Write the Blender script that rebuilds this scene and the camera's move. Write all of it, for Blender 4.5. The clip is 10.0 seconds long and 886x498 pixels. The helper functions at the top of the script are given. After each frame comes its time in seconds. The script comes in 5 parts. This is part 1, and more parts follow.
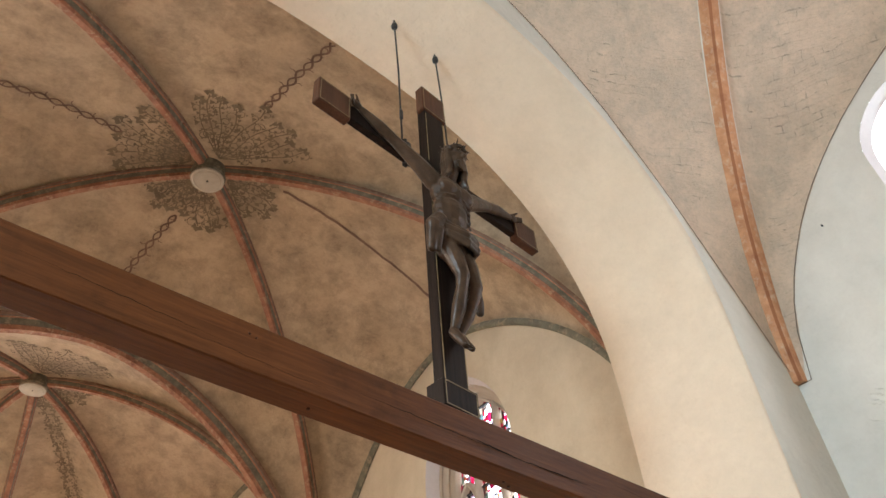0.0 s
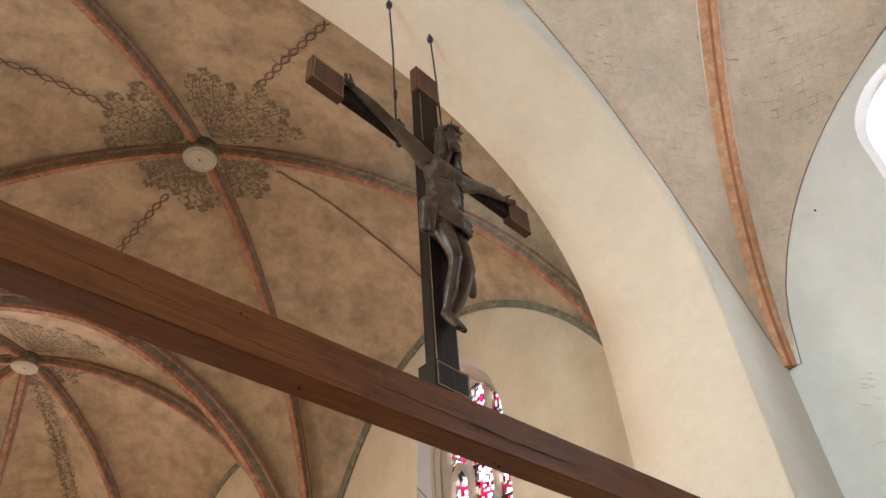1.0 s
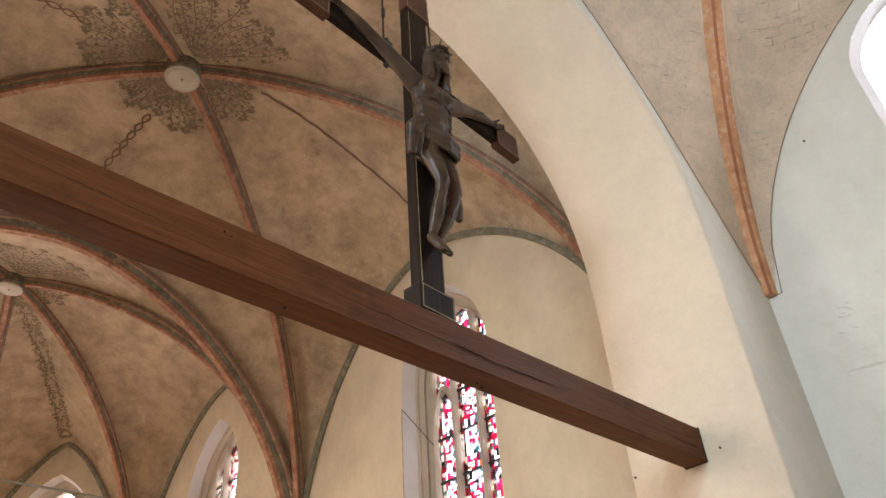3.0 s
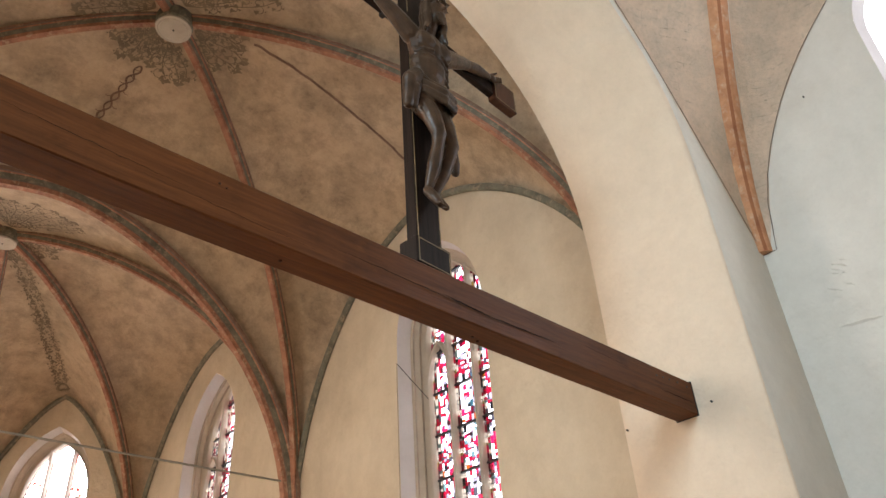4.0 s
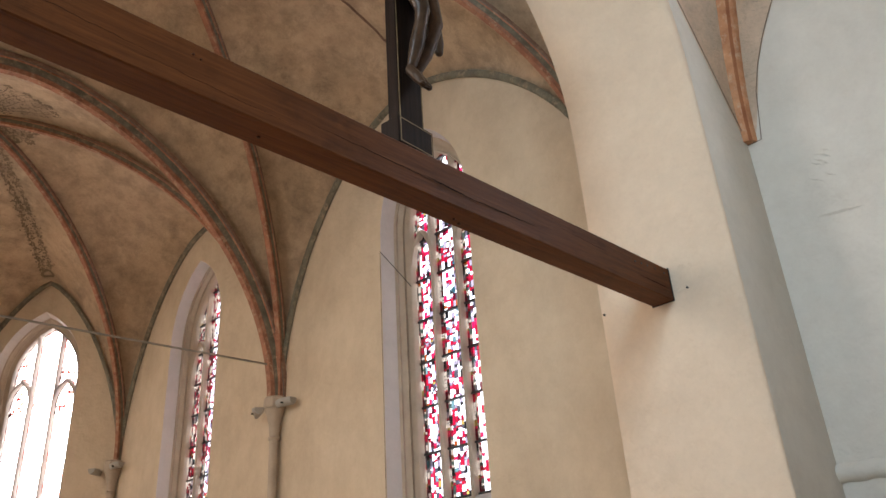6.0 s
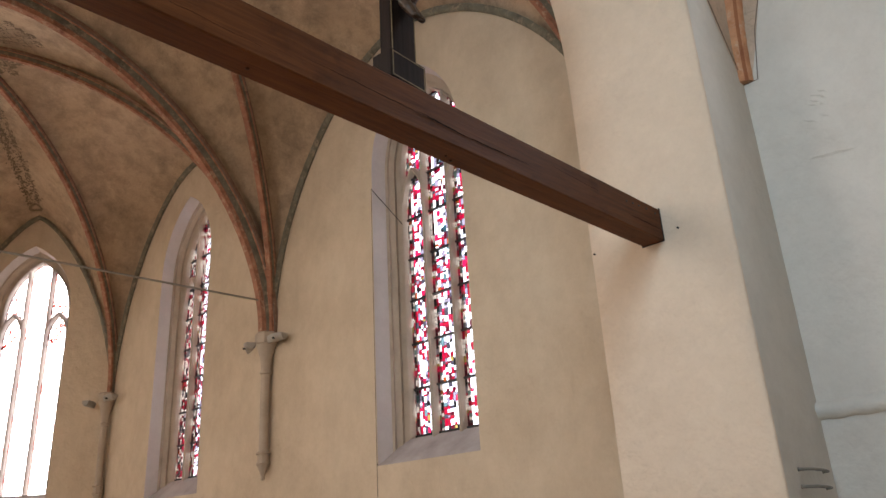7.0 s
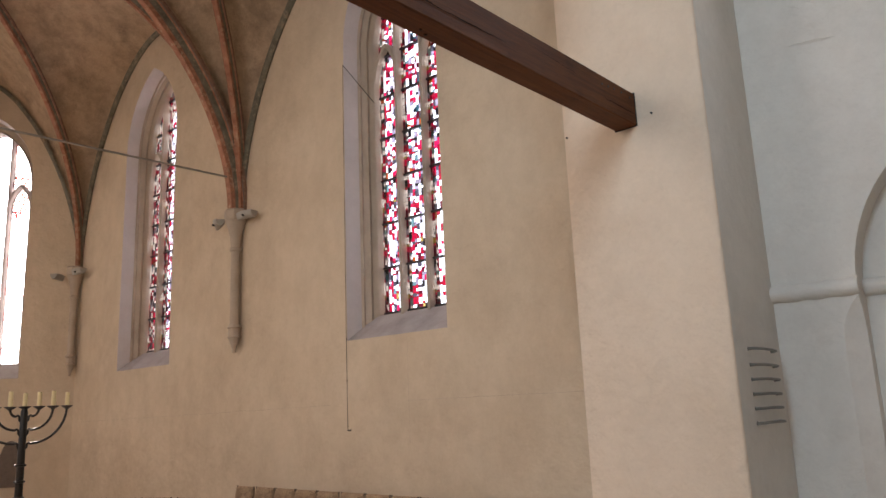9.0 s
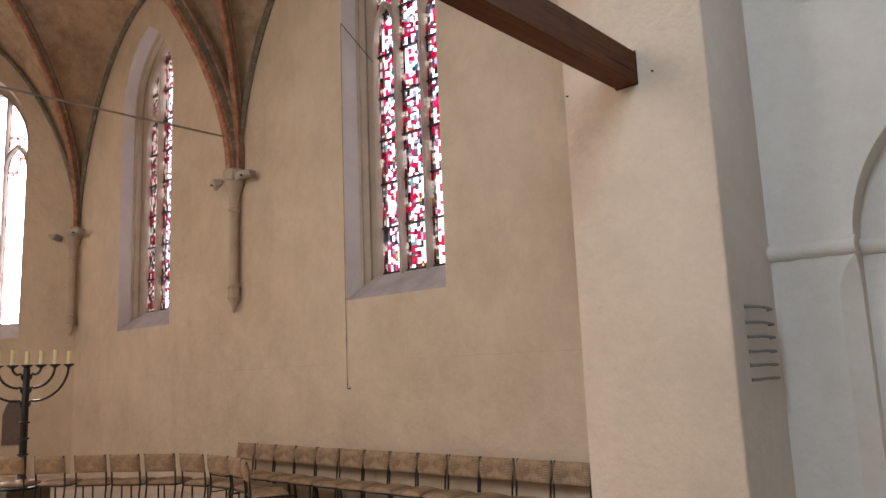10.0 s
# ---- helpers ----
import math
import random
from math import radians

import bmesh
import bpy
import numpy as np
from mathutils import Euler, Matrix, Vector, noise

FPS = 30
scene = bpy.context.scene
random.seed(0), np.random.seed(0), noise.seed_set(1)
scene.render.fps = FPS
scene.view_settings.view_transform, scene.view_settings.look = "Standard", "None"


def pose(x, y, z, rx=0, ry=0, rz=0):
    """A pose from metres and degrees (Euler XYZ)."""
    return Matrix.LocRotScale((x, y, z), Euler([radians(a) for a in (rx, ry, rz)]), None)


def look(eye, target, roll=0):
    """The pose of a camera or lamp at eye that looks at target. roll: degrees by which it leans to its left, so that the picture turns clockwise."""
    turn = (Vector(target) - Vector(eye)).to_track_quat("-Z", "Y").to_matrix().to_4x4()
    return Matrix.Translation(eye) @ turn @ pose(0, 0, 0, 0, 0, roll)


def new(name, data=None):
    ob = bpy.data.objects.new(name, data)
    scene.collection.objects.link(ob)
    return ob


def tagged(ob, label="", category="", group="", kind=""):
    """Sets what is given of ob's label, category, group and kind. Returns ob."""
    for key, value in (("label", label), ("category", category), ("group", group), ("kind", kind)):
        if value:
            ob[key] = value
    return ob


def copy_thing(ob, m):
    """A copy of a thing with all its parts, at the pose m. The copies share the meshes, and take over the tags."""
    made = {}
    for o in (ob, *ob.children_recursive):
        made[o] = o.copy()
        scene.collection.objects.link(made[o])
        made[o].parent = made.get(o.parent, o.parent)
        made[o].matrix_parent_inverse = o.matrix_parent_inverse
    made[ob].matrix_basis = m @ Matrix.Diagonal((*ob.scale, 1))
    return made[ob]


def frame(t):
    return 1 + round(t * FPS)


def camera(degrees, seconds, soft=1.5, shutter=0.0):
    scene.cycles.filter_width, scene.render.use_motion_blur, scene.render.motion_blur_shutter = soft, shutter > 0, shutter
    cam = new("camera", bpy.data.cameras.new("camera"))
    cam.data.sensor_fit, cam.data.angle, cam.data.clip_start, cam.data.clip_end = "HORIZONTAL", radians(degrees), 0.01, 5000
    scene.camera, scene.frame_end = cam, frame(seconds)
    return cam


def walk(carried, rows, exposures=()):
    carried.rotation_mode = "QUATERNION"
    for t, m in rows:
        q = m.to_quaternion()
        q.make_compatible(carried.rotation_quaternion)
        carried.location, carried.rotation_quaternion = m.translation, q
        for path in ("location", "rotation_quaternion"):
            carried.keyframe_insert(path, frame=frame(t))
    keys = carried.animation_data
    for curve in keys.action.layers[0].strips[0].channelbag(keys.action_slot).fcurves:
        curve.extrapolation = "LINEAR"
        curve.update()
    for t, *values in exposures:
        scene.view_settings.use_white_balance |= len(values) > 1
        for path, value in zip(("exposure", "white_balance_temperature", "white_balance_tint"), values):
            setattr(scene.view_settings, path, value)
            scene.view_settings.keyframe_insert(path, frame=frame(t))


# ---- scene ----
cam = camera(61.0, 10.0)
PATH = [
    (0, (-5.853, -2.886, 1.909), (-4.846, -1.848, 3.291), -4.8),
    (0.5, (-5.84, -2.889, 1.907), (-4.826, -1.845, 3.278), -4.5),
    (1, (-5.838, -2.883, 1.917), (-4.799, -1.829, 3.262), -4.6),
    (1.5, (-5.821, -2.88, 1.902), (-4.757, -1.812, 3.217), -4.5),
    (2, (-5.81, -2.873, 1.899), (-4.723, -1.787, 3.18), -4.4),
    (2.5, (-5.807, -2.861, 1.901), (-4.694, -1.756, 3.141), -4.3),
    (4, (-5.796, -2.823, 1.895), (-4.606, -1.656, 3.001), -4.1),
    (4.5, (-5.785, -2.816, 1.868), (-4.565, -1.626, 2.914), -3.9),
    (5, (-5.773, -2.816, 1.865), (-4.52, -1.608, 2.85), -3.9),
    (5.5, (-5.756, -2.805, 1.846), (-4.477, -1.577, 2.772), -3.9),
    (7, (-5.735, -2.785, 1.822), (-4.376, -1.502, 2.534), -3.3),
    (7.5, (-5.74, -2.775, 1.814), (-4.348, -1.484, 2.445), -3.0),
    (8, (-5.75, -2.768, 1.788), (-4.326, -1.478, 2.345), -2.7),
    (8.5, (-5.741, -2.786, 1.789), (-4.294, -1.492, 2.269), -2.6),
    (9, (-5.74, -2.782, 1.784), (-4.274, -1.486, 2.198), -2.4),
    (9.5, (-5.762, -2.793, 1.764), (-4.289, -1.491, 2.131), -2.2),
    (10, (-5.762, -2.778, 1.741), (-4.281, -1.472, 2.059), -2.3),
]
walk(cam, [(t, look(eye, target, roll)) for t, eye, target, roll in PATH],
     [(0.0, 0.48, 6430, 10), (2.5, 0.44, 6430, 10), (5.0, 0.22, 6360, 10.5), (8.0, -0.27, 6300, 15), (10.0, -0.24, 6300, 17)])


# ---- light ----
world = bpy.data.worlds.new("sky")
scene.world = world
world.use_nodes = True
wn = world.node_tree.nodes
sky = wn.new("ShaderNodeTexSky")
sky.sky_type, sky.sun_disc = "NISHITA", False
sky.sun_elevation, sky.sun_rotation = radians(39.7), radians(15.5)
wn["Background"].inputs[1].default_value = 0.12
world.node_tree.links.new(sky.outputs[0], wn["Background"].inputs[0])

sun = new("sun", bpy.data.lights.new("sun", "SUN"))
sun.data.energy, sun.data.angle, sun.data.color = 5.0, radians(0.6), (1.0, 0.91, 0.78)
sun.matrix_world = look((5, 18, 15.5), (0, 0, 0))


def opening_light(place, towards, width, height, watts, color):
    lamp = new("opening_light", bpy.data.lights.new("opening_light", "AREA"))
    lamp.data.shape, lamp.data.size, lamp.data.size_y = "RECTANGLE", width, height
    lamp.data.energy, lamp.data.color = watts, color
    lamp.matrix_world = look(place, towards)
    return lamp


# ---- plan ----
MID = -3.55                       # nave and choir axis
WALL, SHAFT, TURN_Y = 0.74, 7.13, 13.0   # choir wall, bay line, start of the apse
ARCH_W, ARCH_E = -0.6, 0.73       # west and east face of the chancel arch wall
NAVE, NAVE_END = 1.03, -9.0      # nave wall, west end of the bay
SPRING, BOSS = 4.9, 9.95
LEFT = 2 * MID - WALL
NAVE_LEFT = 2 * MID - NAVE
APSE_X, APSE_Y = -2.14, 15.88     # corner between slanting wall and east wall

DAY, COOL, WARM = (0.95, 0.97, 1.0), (0.63, 0.855, 1.0), (1.0, 0.93, 0.83)


# ---- materials ----
def material(name):
    m = bpy.data.materials.new(name)
    m.use_nodes = True
    nt = m.node_tree
    return m, nt, nt.nodes["Principled BSDF"]


def add(nt, kind, **values):
    n = nt.nodes.new(kind)
    for key, value in values.items():
        n.inputs[key.replace("_", " ")].default_value = value
    return n


def ramp(nt, source, stops):
    r = nt.nodes.new("ShaderNodeValToRGB")
    e = r.color_ramp.elements
    while len(e) < len(stops):
        e.new(0.5)
    for n, (at, c) in enumerate(stops):
        e[n].position, e[n].color = at, (*c, 1)
    nt.links.new(source, r.inputs[0])
    return r


def noise_of(nt, scale, detail=6.0, rough=0.6, stretch=None, distortion=0.0):
    co = nt.nodes.new("ShaderNodeTexCoord")
    out = co.outputs["Object"]
    if stretch:
        mp = nt.nodes.new("ShaderNodeMapping")
        mp.inputs["Scale"].default_value = stretch
        nt.links.new(out, mp.inputs[0])
        out = mp.outputs[0]
    n = add(nt, "ShaderNodeTexNoise", Scale=scale, Detail=detail, Roughness=rough, Distortion=distortion)
    nt.links.new(out, n.inputs["Vector"])
    return n.outputs["Fac"]


def mixed(nt, fac, a, b, mode="MIX"):
    m = nt.nodes.new("ShaderNodeMix")
    m.data_type, m.blend_type = "RGBA", mode
    for value, slot in ((fac, 0), (a, 6), (b, 7)):
        if isinstance(value, (int, float)):
            m.inputs[slot].default_value = value
        elif isinstance(value, tuple):
            m.inputs[slot].default_value = (*value, 1)
        else:
            nt.links.new(value, m.inputs[slot])
    return m.outputs[2]


def bumped(nt, bsdf, parts, strength=0.3, distance=0.02):
    total = None
    for fac, weight in parts:
        mul = nt.nodes.new("ShaderNodeMath")
        mul.operation = "MULTIPLY_ADD"
        nt.links.new(fac, mul.inputs[0])
        mul.inputs[1].default_value = weight
        if total is None:
            mul.inputs[2].default_value = 0
        else:
            nt.links.new(total, mul.inputs[2])
        total = mul.outputs[0]
    b = add(nt, "ShaderNodeBump", Strength=strength, Distance=distance)
    nt.links.new(total, b.inputs["Height"])
    nt.links.new(b.outputs[0], bsdf.inputs["Normal"])


def plaster(name, light, mid, dark, stain=0.5, relief=0.35, big=0.45, soot=None):
    m, nt, b = material(name)
    large = noise_of(nt, big, 9, 0.66, distortion=0.1)
    fine = noise_of(nt, 7.0, 8, 0.7)
    streak = noise_of(nt, 1.1, 6, 0.65, stretch=(1.3, 1.3, 0.85))
    c = ramp(nt, large, [(0.30, dark), (0.48, mid), (0.68, light)]).outputs[0]
    c2 = ramp(nt, streak, [(0.35, dark), (0.62, light)]).outputs[0]
    c = mixed(nt, 0.30 * stain + 0.1, c, c2)
    grain = ramp(nt, fine, [(0.25, (0.78, 0.76, 0.74)), (0.7, (1.06, 1.06, 1.06))]).outputs[0]
    c = mixed(nt, 0.5 if soot else 0.22, c, grain, "MULTIPLY")
    if soot:
        blot = ramp(nt, noise_of(nt, 2.3, 12, 0.76, distortion=0.15), [(0.45, (0, 0, 0)), (0.66, (1, 1, 1))]).outputs[0]
        c = mixed(nt, blot, c, mixed(nt, 0.65, c, soot))
    nt.links.new(c, b.inputs["Base Color"])
    b.inputs["Roughness"].default_value = 0.9
    b.inputs["Specular IOR Level"].default_value = 0.2
    speck = noise_of(nt, 26.0, 4, 0.65)
    c = mixed(nt, 0.4 if soot else 0.1, c, ramp(nt, speck, [(0.28, (0.74, 0.72, 0.70)), (0.5, (1.0, 1.0, 1.0)), (0.75, (1.08, 1.08, 1.08))]).outputs[0], "MULTIPLY")
    nt.links.new(c, b.inputs["Base Color"])
    trowel = noise_of(nt, 4.2, 5, 0.55, distortion=0.1)
    bumped(nt, b, [(trowel, 1.0), (fine, 0.5 if soot else 0.22), (speck, 0.08 if soot else 0.02)], relief, 0.04)
    return m


M_CHOIR = plaster("ochre_plaster", (0.63, 0.515, 0.375), (0.575, 0.462, 0.332), (0.46, 0.362, 0.256), 1.3, 0.8, 0.9)
M_VAULT = plaster("sooty_vault_plaster", (0.60, 0.445, 0.30), (0.50, 0.365, 0.24), (0.35, 0.248, 0.16), 0.5, 0.8, 0.6, (0.19, 0.138, 0.094))
M_ARCH = plaster("cream_plaster", (0.78, 0.63, 0.475), (0.73, 0.585, 0.44), (0.65, 0.515, 0.38), 0.4, 1.1, 0.8)
M_NAVE = plaster("lime_washed_plaster", (0.76, 0.705, 0.625), (0.71, 0.655, 0.575), (0.61, 0.555, 0.48), 0.6, 0.8, 0.6)
# warm tint makes up for the warm bounce that the cool lamps lack
M_NAVEVAULT = plaster("warm_vault_plaster", (0.80, 0.61, 0.455), (0.73, 0.555, 0.41), (0.58, 0.43, 0.315), 0.5, 0.7, 0.7, (0.48, 0.39, 0.30))
nt = M_NAVEVAULT.node_tree
base = nt.nodes["Principled BSDF"].inputs["Base Color"]
# brick courses that show through the thin limewash
co = nt.nodes.new("ShaderNodeTexCoord")
sep = nt.nodes.new("ShaderNodeSeparateXYZ")
nt.links.new(co.outputs["Object"], sep.inputs[0])
along = nt.nodes.new("ShaderNodeMath")
along.operation = "SUBTRACT"
nt.links.new(sep.outputs[0], along.inputs[0])
nt.links.new(sep.outputs[1], along.inputs[1])
comb = nt.nodes.new("ShaderNodeCombineXYZ")
nt.links.new(along.outputs[0], comb.inputs[0])
nt.links.new(sep.outputs[2], comb.inputs[1])
warp = add(nt, "ShaderNodeTexNoise", Scale=2.2, Detail=4.0)
nt.links.new(co.outputs["Object"], warp.inputs["Vector"])
shift = nt.nodes.new("ShaderNodeVectorMath")
shift.operation = "MULTIPLY_ADD"
nt.links.new(warp.outputs["Color"], shift.inputs[0])
shift.inputs[1].default_value = (0.22, 0.16, 0.0)
nt.links.new(comb.outputs[0], shift.inputs[2])
bricks = add(nt, "ShaderNodeTexBrick", Scale=1.0, Mortar_Size=0.010, Mortar_Smooth=0.9, Brick_Width=0.29, Row_Height=0.085)
nt.links.new(shift.outputs[0], bricks.inputs["Vector"])
joint = ramp(nt, bricks.outputs["Fac"], [(0.0, (1, 1, 1)), (1.0, (0, 0, 0))]).outputs[0]
worn = ramp(nt, noise_of(nt, 1.3, 8, 0.75, distortion=0.2), [(0.46, (0, 0, 0)), (0.62, (1, 1, 1))]).outputs[0]
joint = mixed(nt, worn, (0.85, 0.85, 0.85), joint)
bumped(nt, nt.nodes["Principled BSDF"], [(joint, 0.22), (noise_of(nt, 7.0, 8, 0.75, stretch=(1, 1, 2.2)), 1.0)], 0.8, 0.04)
chip = ramp(nt, noise_of(nt, 8.0, 6, 0.7), [(0.50, (0, 0, 0)), (0.60, (1, 1, 1))]).outputs[0]
marks = mixed(nt, 1.0, mixed(nt, 1.0, bricks.outputs["Fac"], worn, "MULTIPLY"), chip, "MULTIPLY")
nt.links.new(mixed(nt, marks, base.links[0].from_socket, mixed(nt, 0.7, base.links[0].from_socket, (0.20, 0.16, 0.13))), base)
M_REVEAL = plaster("pale_reveal_plaster", (0.62, 0.56, 0.53), (0.55, 0.50, 0.47), (0.44, 0.39, 0.365), 0.6, 0.4)
M_SILL = plaster("grey_sill_stone", (0.46, 0.41, 0.39), (0.39, 0.345, 0.325), (0.28, 0.245, 0.225), 0.8, 0.5, 2.0)
M_STONE = plaster("grey_sandstone", (0.52, 0.43, 0.34), (0.44, 0.36, 0.28), (0.33, 0.27, 0.21), 0.5, 0.4, 1.4)


def paint(name, light, dark, scale=3.0, rough=0.85, chip=None):
    m, nt, b = material(name)
    n = noise_of(nt, scale, 8, 0.72)
    c = ramp(nt, n, [(0.30, dark), (0.66, light)]).outputs[0]
    if chip:
        worn = ramp(nt, noise_of(nt, 11.0, 7, 0.75), [(0.52, (0, 0, 0)), (0.62, (1, 1, 1))]).outputs[0]
        c = mixed(nt, worn, c, mixed(nt, 0.6, c, chip))
    nt.links.new(c, b.inputs["Base Color"])
    b.inputs["Roughness"].default_value = rough
    b.inputs["Specular IOR Level"].default_value = 0.2
    bumped(nt, b, [(noise_of(nt, 14.0, 5, 0.6), 1.0)], 0.3, 0.01)
    return m


M_RED = paint("worn_red_paint", (0.43, 0.205, 0.125), (0.18, 0.078, 0.048), 5.0, 0.85, (0.50, 0.36, 0.24))
M_GREY = paint("worn_grey_green_paint", (0.22, 0.20, 0.147), (0.095, 0.083, 0.06), 5.0, 0.85, (0.38, 0.29, 0.20))
M_BROWN = paint("worn_brown_paint", (0.29, 0.17, 0.115), (0.15, 0.085, 0.058), 5.0, 0.85, (0.40, 0.29, 0.19))
M_ORANGE = paint("orange_rib_paint", (0.66, 0.34, 0.18), (0.42, 0.18, 0.09), 6.0, 0.85, (0.66, 0.50, 0.36))
M_ORANGE_DARK = paint("dark_orange_rib_paint", (0.42, 0.17, 0.08), (0.28, 0.10, 0.05))
M_LINE = paint("dark_line_paint", (0.24, 0.18, 0.14), (0.12, 0.085, 0.07), 8.0)
M_VINE = paint("faded_vine_paint", (0.22, 0.135, 0.09), (0.12, 0.072, 0.05), 5.0)
M_LEAF = paint("faded_leaf_paint", (0.27, 0.20, 0.125), (0.14, 0.10, 0.064), 5.0)
M_BOSS = paint("pale_boss_paint", (0.50, 0.43, 0.345), (0.38, 0.32, 0.25), 4.0)


def wood(name, light, dark, along="x", scale=1.0, rough=0.5):
    m, nt, b = material(name)
    s = {"x": (0.35, 7, 7), "z": (7, 7, 0.35)}[along]
    g = noise_of(nt, 2.2 * scale, 8, 0.65, stretch=s, distortion=0.6)
    wide = noise_of(nt, 0.9, 4, 0.5, stretch=tuple(0.6 + 0.2 * v for v in s))
    c = ramp(nt, g, [(0.30, dark), (0.72, light)]).outputs[0]
    c = mixed(nt, 0.55, c, ramp(nt, wide, [(0.3, (0.62, 0.6, 0.58)), (0.7, (1.12, 1.1, 1.08))]).outputs[0], "MULTIPLY")
    fine = noise_of(nt, 9.0 * scale, 5, 0.6, stretch=s)
    c = mixed(nt, 0.4, c, ramp(nt, fine, [(0.35, (0.6, 0.58, 0.56)), (0.6, (1.08, 1.08, 1.08))]).outputs[0], "MULTIPLY")
    smudge = ramp(nt, noise_of(nt, 2.6, 7, 0.7), [(0.56, (1, 1, 1)), (0.72, (0.45, 0.42, 0.40))]).outputs[0]
    c = mixed(nt, 0.7, c, smudge, "MULTIPLY")
    nt.links.new(c, b.inputs["Base Color"])
    b.inputs["Roughness"].default_value = rough
    b.inputs["Specular IOR Level"].default_value = 0.13
    bumped(nt, b, [(g, 1.0), (fine, 0.4)], 0.3, 0.006)
    return m


M_BEAM = wood("red_brown_beam_wood", (0.168, 0.055, 0.016), (0.076, 0.0235, 0.007), "x", 1.6, 0.5)
M_CROSS = wood("dark_cross_wood", (0.032, 0.018, 0.013), (0.011, 0.007, 0.005), "z", 1.5, 0.42)
M_CROSS.node_tree.nodes["Principled BSDF"].inputs["Specular IOR Level"].default_value = 0.05
M_KNOT = wood("dark_knot_wood", (0.07, 0.024, 0.009), (0.035, 0.012, 0.005), "x", 2.0, 0.5)
M_CRACK = wood("dark_split_wood", (0.012, 0.006, 0.004), (0.006, 0.003, 0.002), "x", 2.0, 0.95)
M_PLATE = wood("red_brown_plate_wood", (0.115, 0.046, 0.024), (0.06, 0.024, 0.013), "z", 1.5, 0.42)


def plain(name, color, rough, metal=0.0, vary=0.35, scale=9.0):
    m, nt, b = material(name)
    n = noise_of(nt, scale, 6, 0.65)
    lo = tuple(v * (1 - vary) for v in color)
    c = ramp(nt, n, [(0.3, lo), (0.7, color)]).outputs[0]
    nt.links.new(c, b.inputs["Base Color"])
    b.inputs["Roughness"].default_value, b.inputs["Metallic"].default_value = rough, metal
    bumped(nt, b, [(n, 1.0)], 0.2, 0.004)
    return m


M_FIGURE = plain("dark_patinated_wood", (0.085, 0.046, 0.026), 0.34, 0.0, 0.7, 7.0)
nt = M_FIGURE.node_tree
bumped(nt, nt.nodes["Principled BSDF"], [(noise_of(nt, 13.0, 5, 0.6), 1.0), (noise_of(nt, 40.0, 4, 0.6, stretch=(1, 1, 0.4)), 0.3)], 0.35, 0.012)
M_FIGURE.node_tree.nodes["Principled BSDF"].inputs["Specular IOR Level"].default_value = 0.17
M_GILT = plain("worn_gilding", (0.30, 0.205, 0.10), 0.45, 0.5, 0.6, 14.0)
M_IRON = plain("black_iron", (0.016, 0.014, 0.013), 0.4, 0.2)
M_STEEL = plain("grey_iron", (0.36, 0.33, 0.28), 0.5, 0.4)
M_STAPLE = plain("grey_staple_iron", (0.26, 0.24, 0.20), 0.55, 0.2, 0.45)
M_CABLE = plain("dark_cable", (0.05, 0.045, 0.04), 0.6)
M_WAX = plain("ivory_wax", (0.88, 0.78, 0.47), 0.5, 0.0, 0.12)
# floor out of view, kept pale and warm for the bounce it sends up
M_FLOOR = plain("stone_floor", (0.62, 0.52, 0.42), 0.6, 0.0, 0.3, 1.5)
M_SPOT = plain("white_lamp_housing", (0.36, 0.33, 0.285), 0.5, 0.0, 0.1)
M_ALTAR = plain("dark_brown_plain", (0.14, 0.10, 0.075), 0.6, 0.0, 0.3)


def rush_material(low=(0.29, 0.19, 0.108), high=(0.48, 0.335, 0.20), turn=0):
    m, nt, b = material("woven_rush")
    co = nt.nodes.new("ShaderNodeTexCoord")
    w = add(nt, "ShaderNodeTexWave", Scale=20.0, Distortion=1.4, Detail=2.0)
    mp = nt.nodes.new("ShaderNodeMapping")
    mp.inputs["Rotation"].default_value = (0, 0, radians(turn))
    nt.links.new(co.outputs["Object"], mp.inputs[0])
    nt.links.new(mp.outputs[0], w.inputs["Vector"])
    n = noise_of(nt, 11.0, 5, 0.6)
    c = ramp(nt, n, [(0.3, low), (0.7, high)]).outputs[0]
    c = mixed(nt, 0.7, c, ramp(nt, w.outputs["Fac"], [(0.2, (0.5, 0.45, 0.4)), (0.7, (1.1, 1.1, 1.1))]).outputs[0], "MULTIPLY")
    nt.links.new(c, b.inputs["Base Color"])
    b.inputs["Roughness"].default_value = 0.75
    bumped(nt, b, [(w.outputs["Fac"], 1.0), (n, 0.5)], 0.5, 0.006)
    return m


M_RUSH = rush_material()
# darker copy for the side bundles: their weaker sheen is put into the colour
M_RUSH_SIDE = rush_material((0.23, 0.148, 0.082), (0.385, 0.262, 0.155), 90)


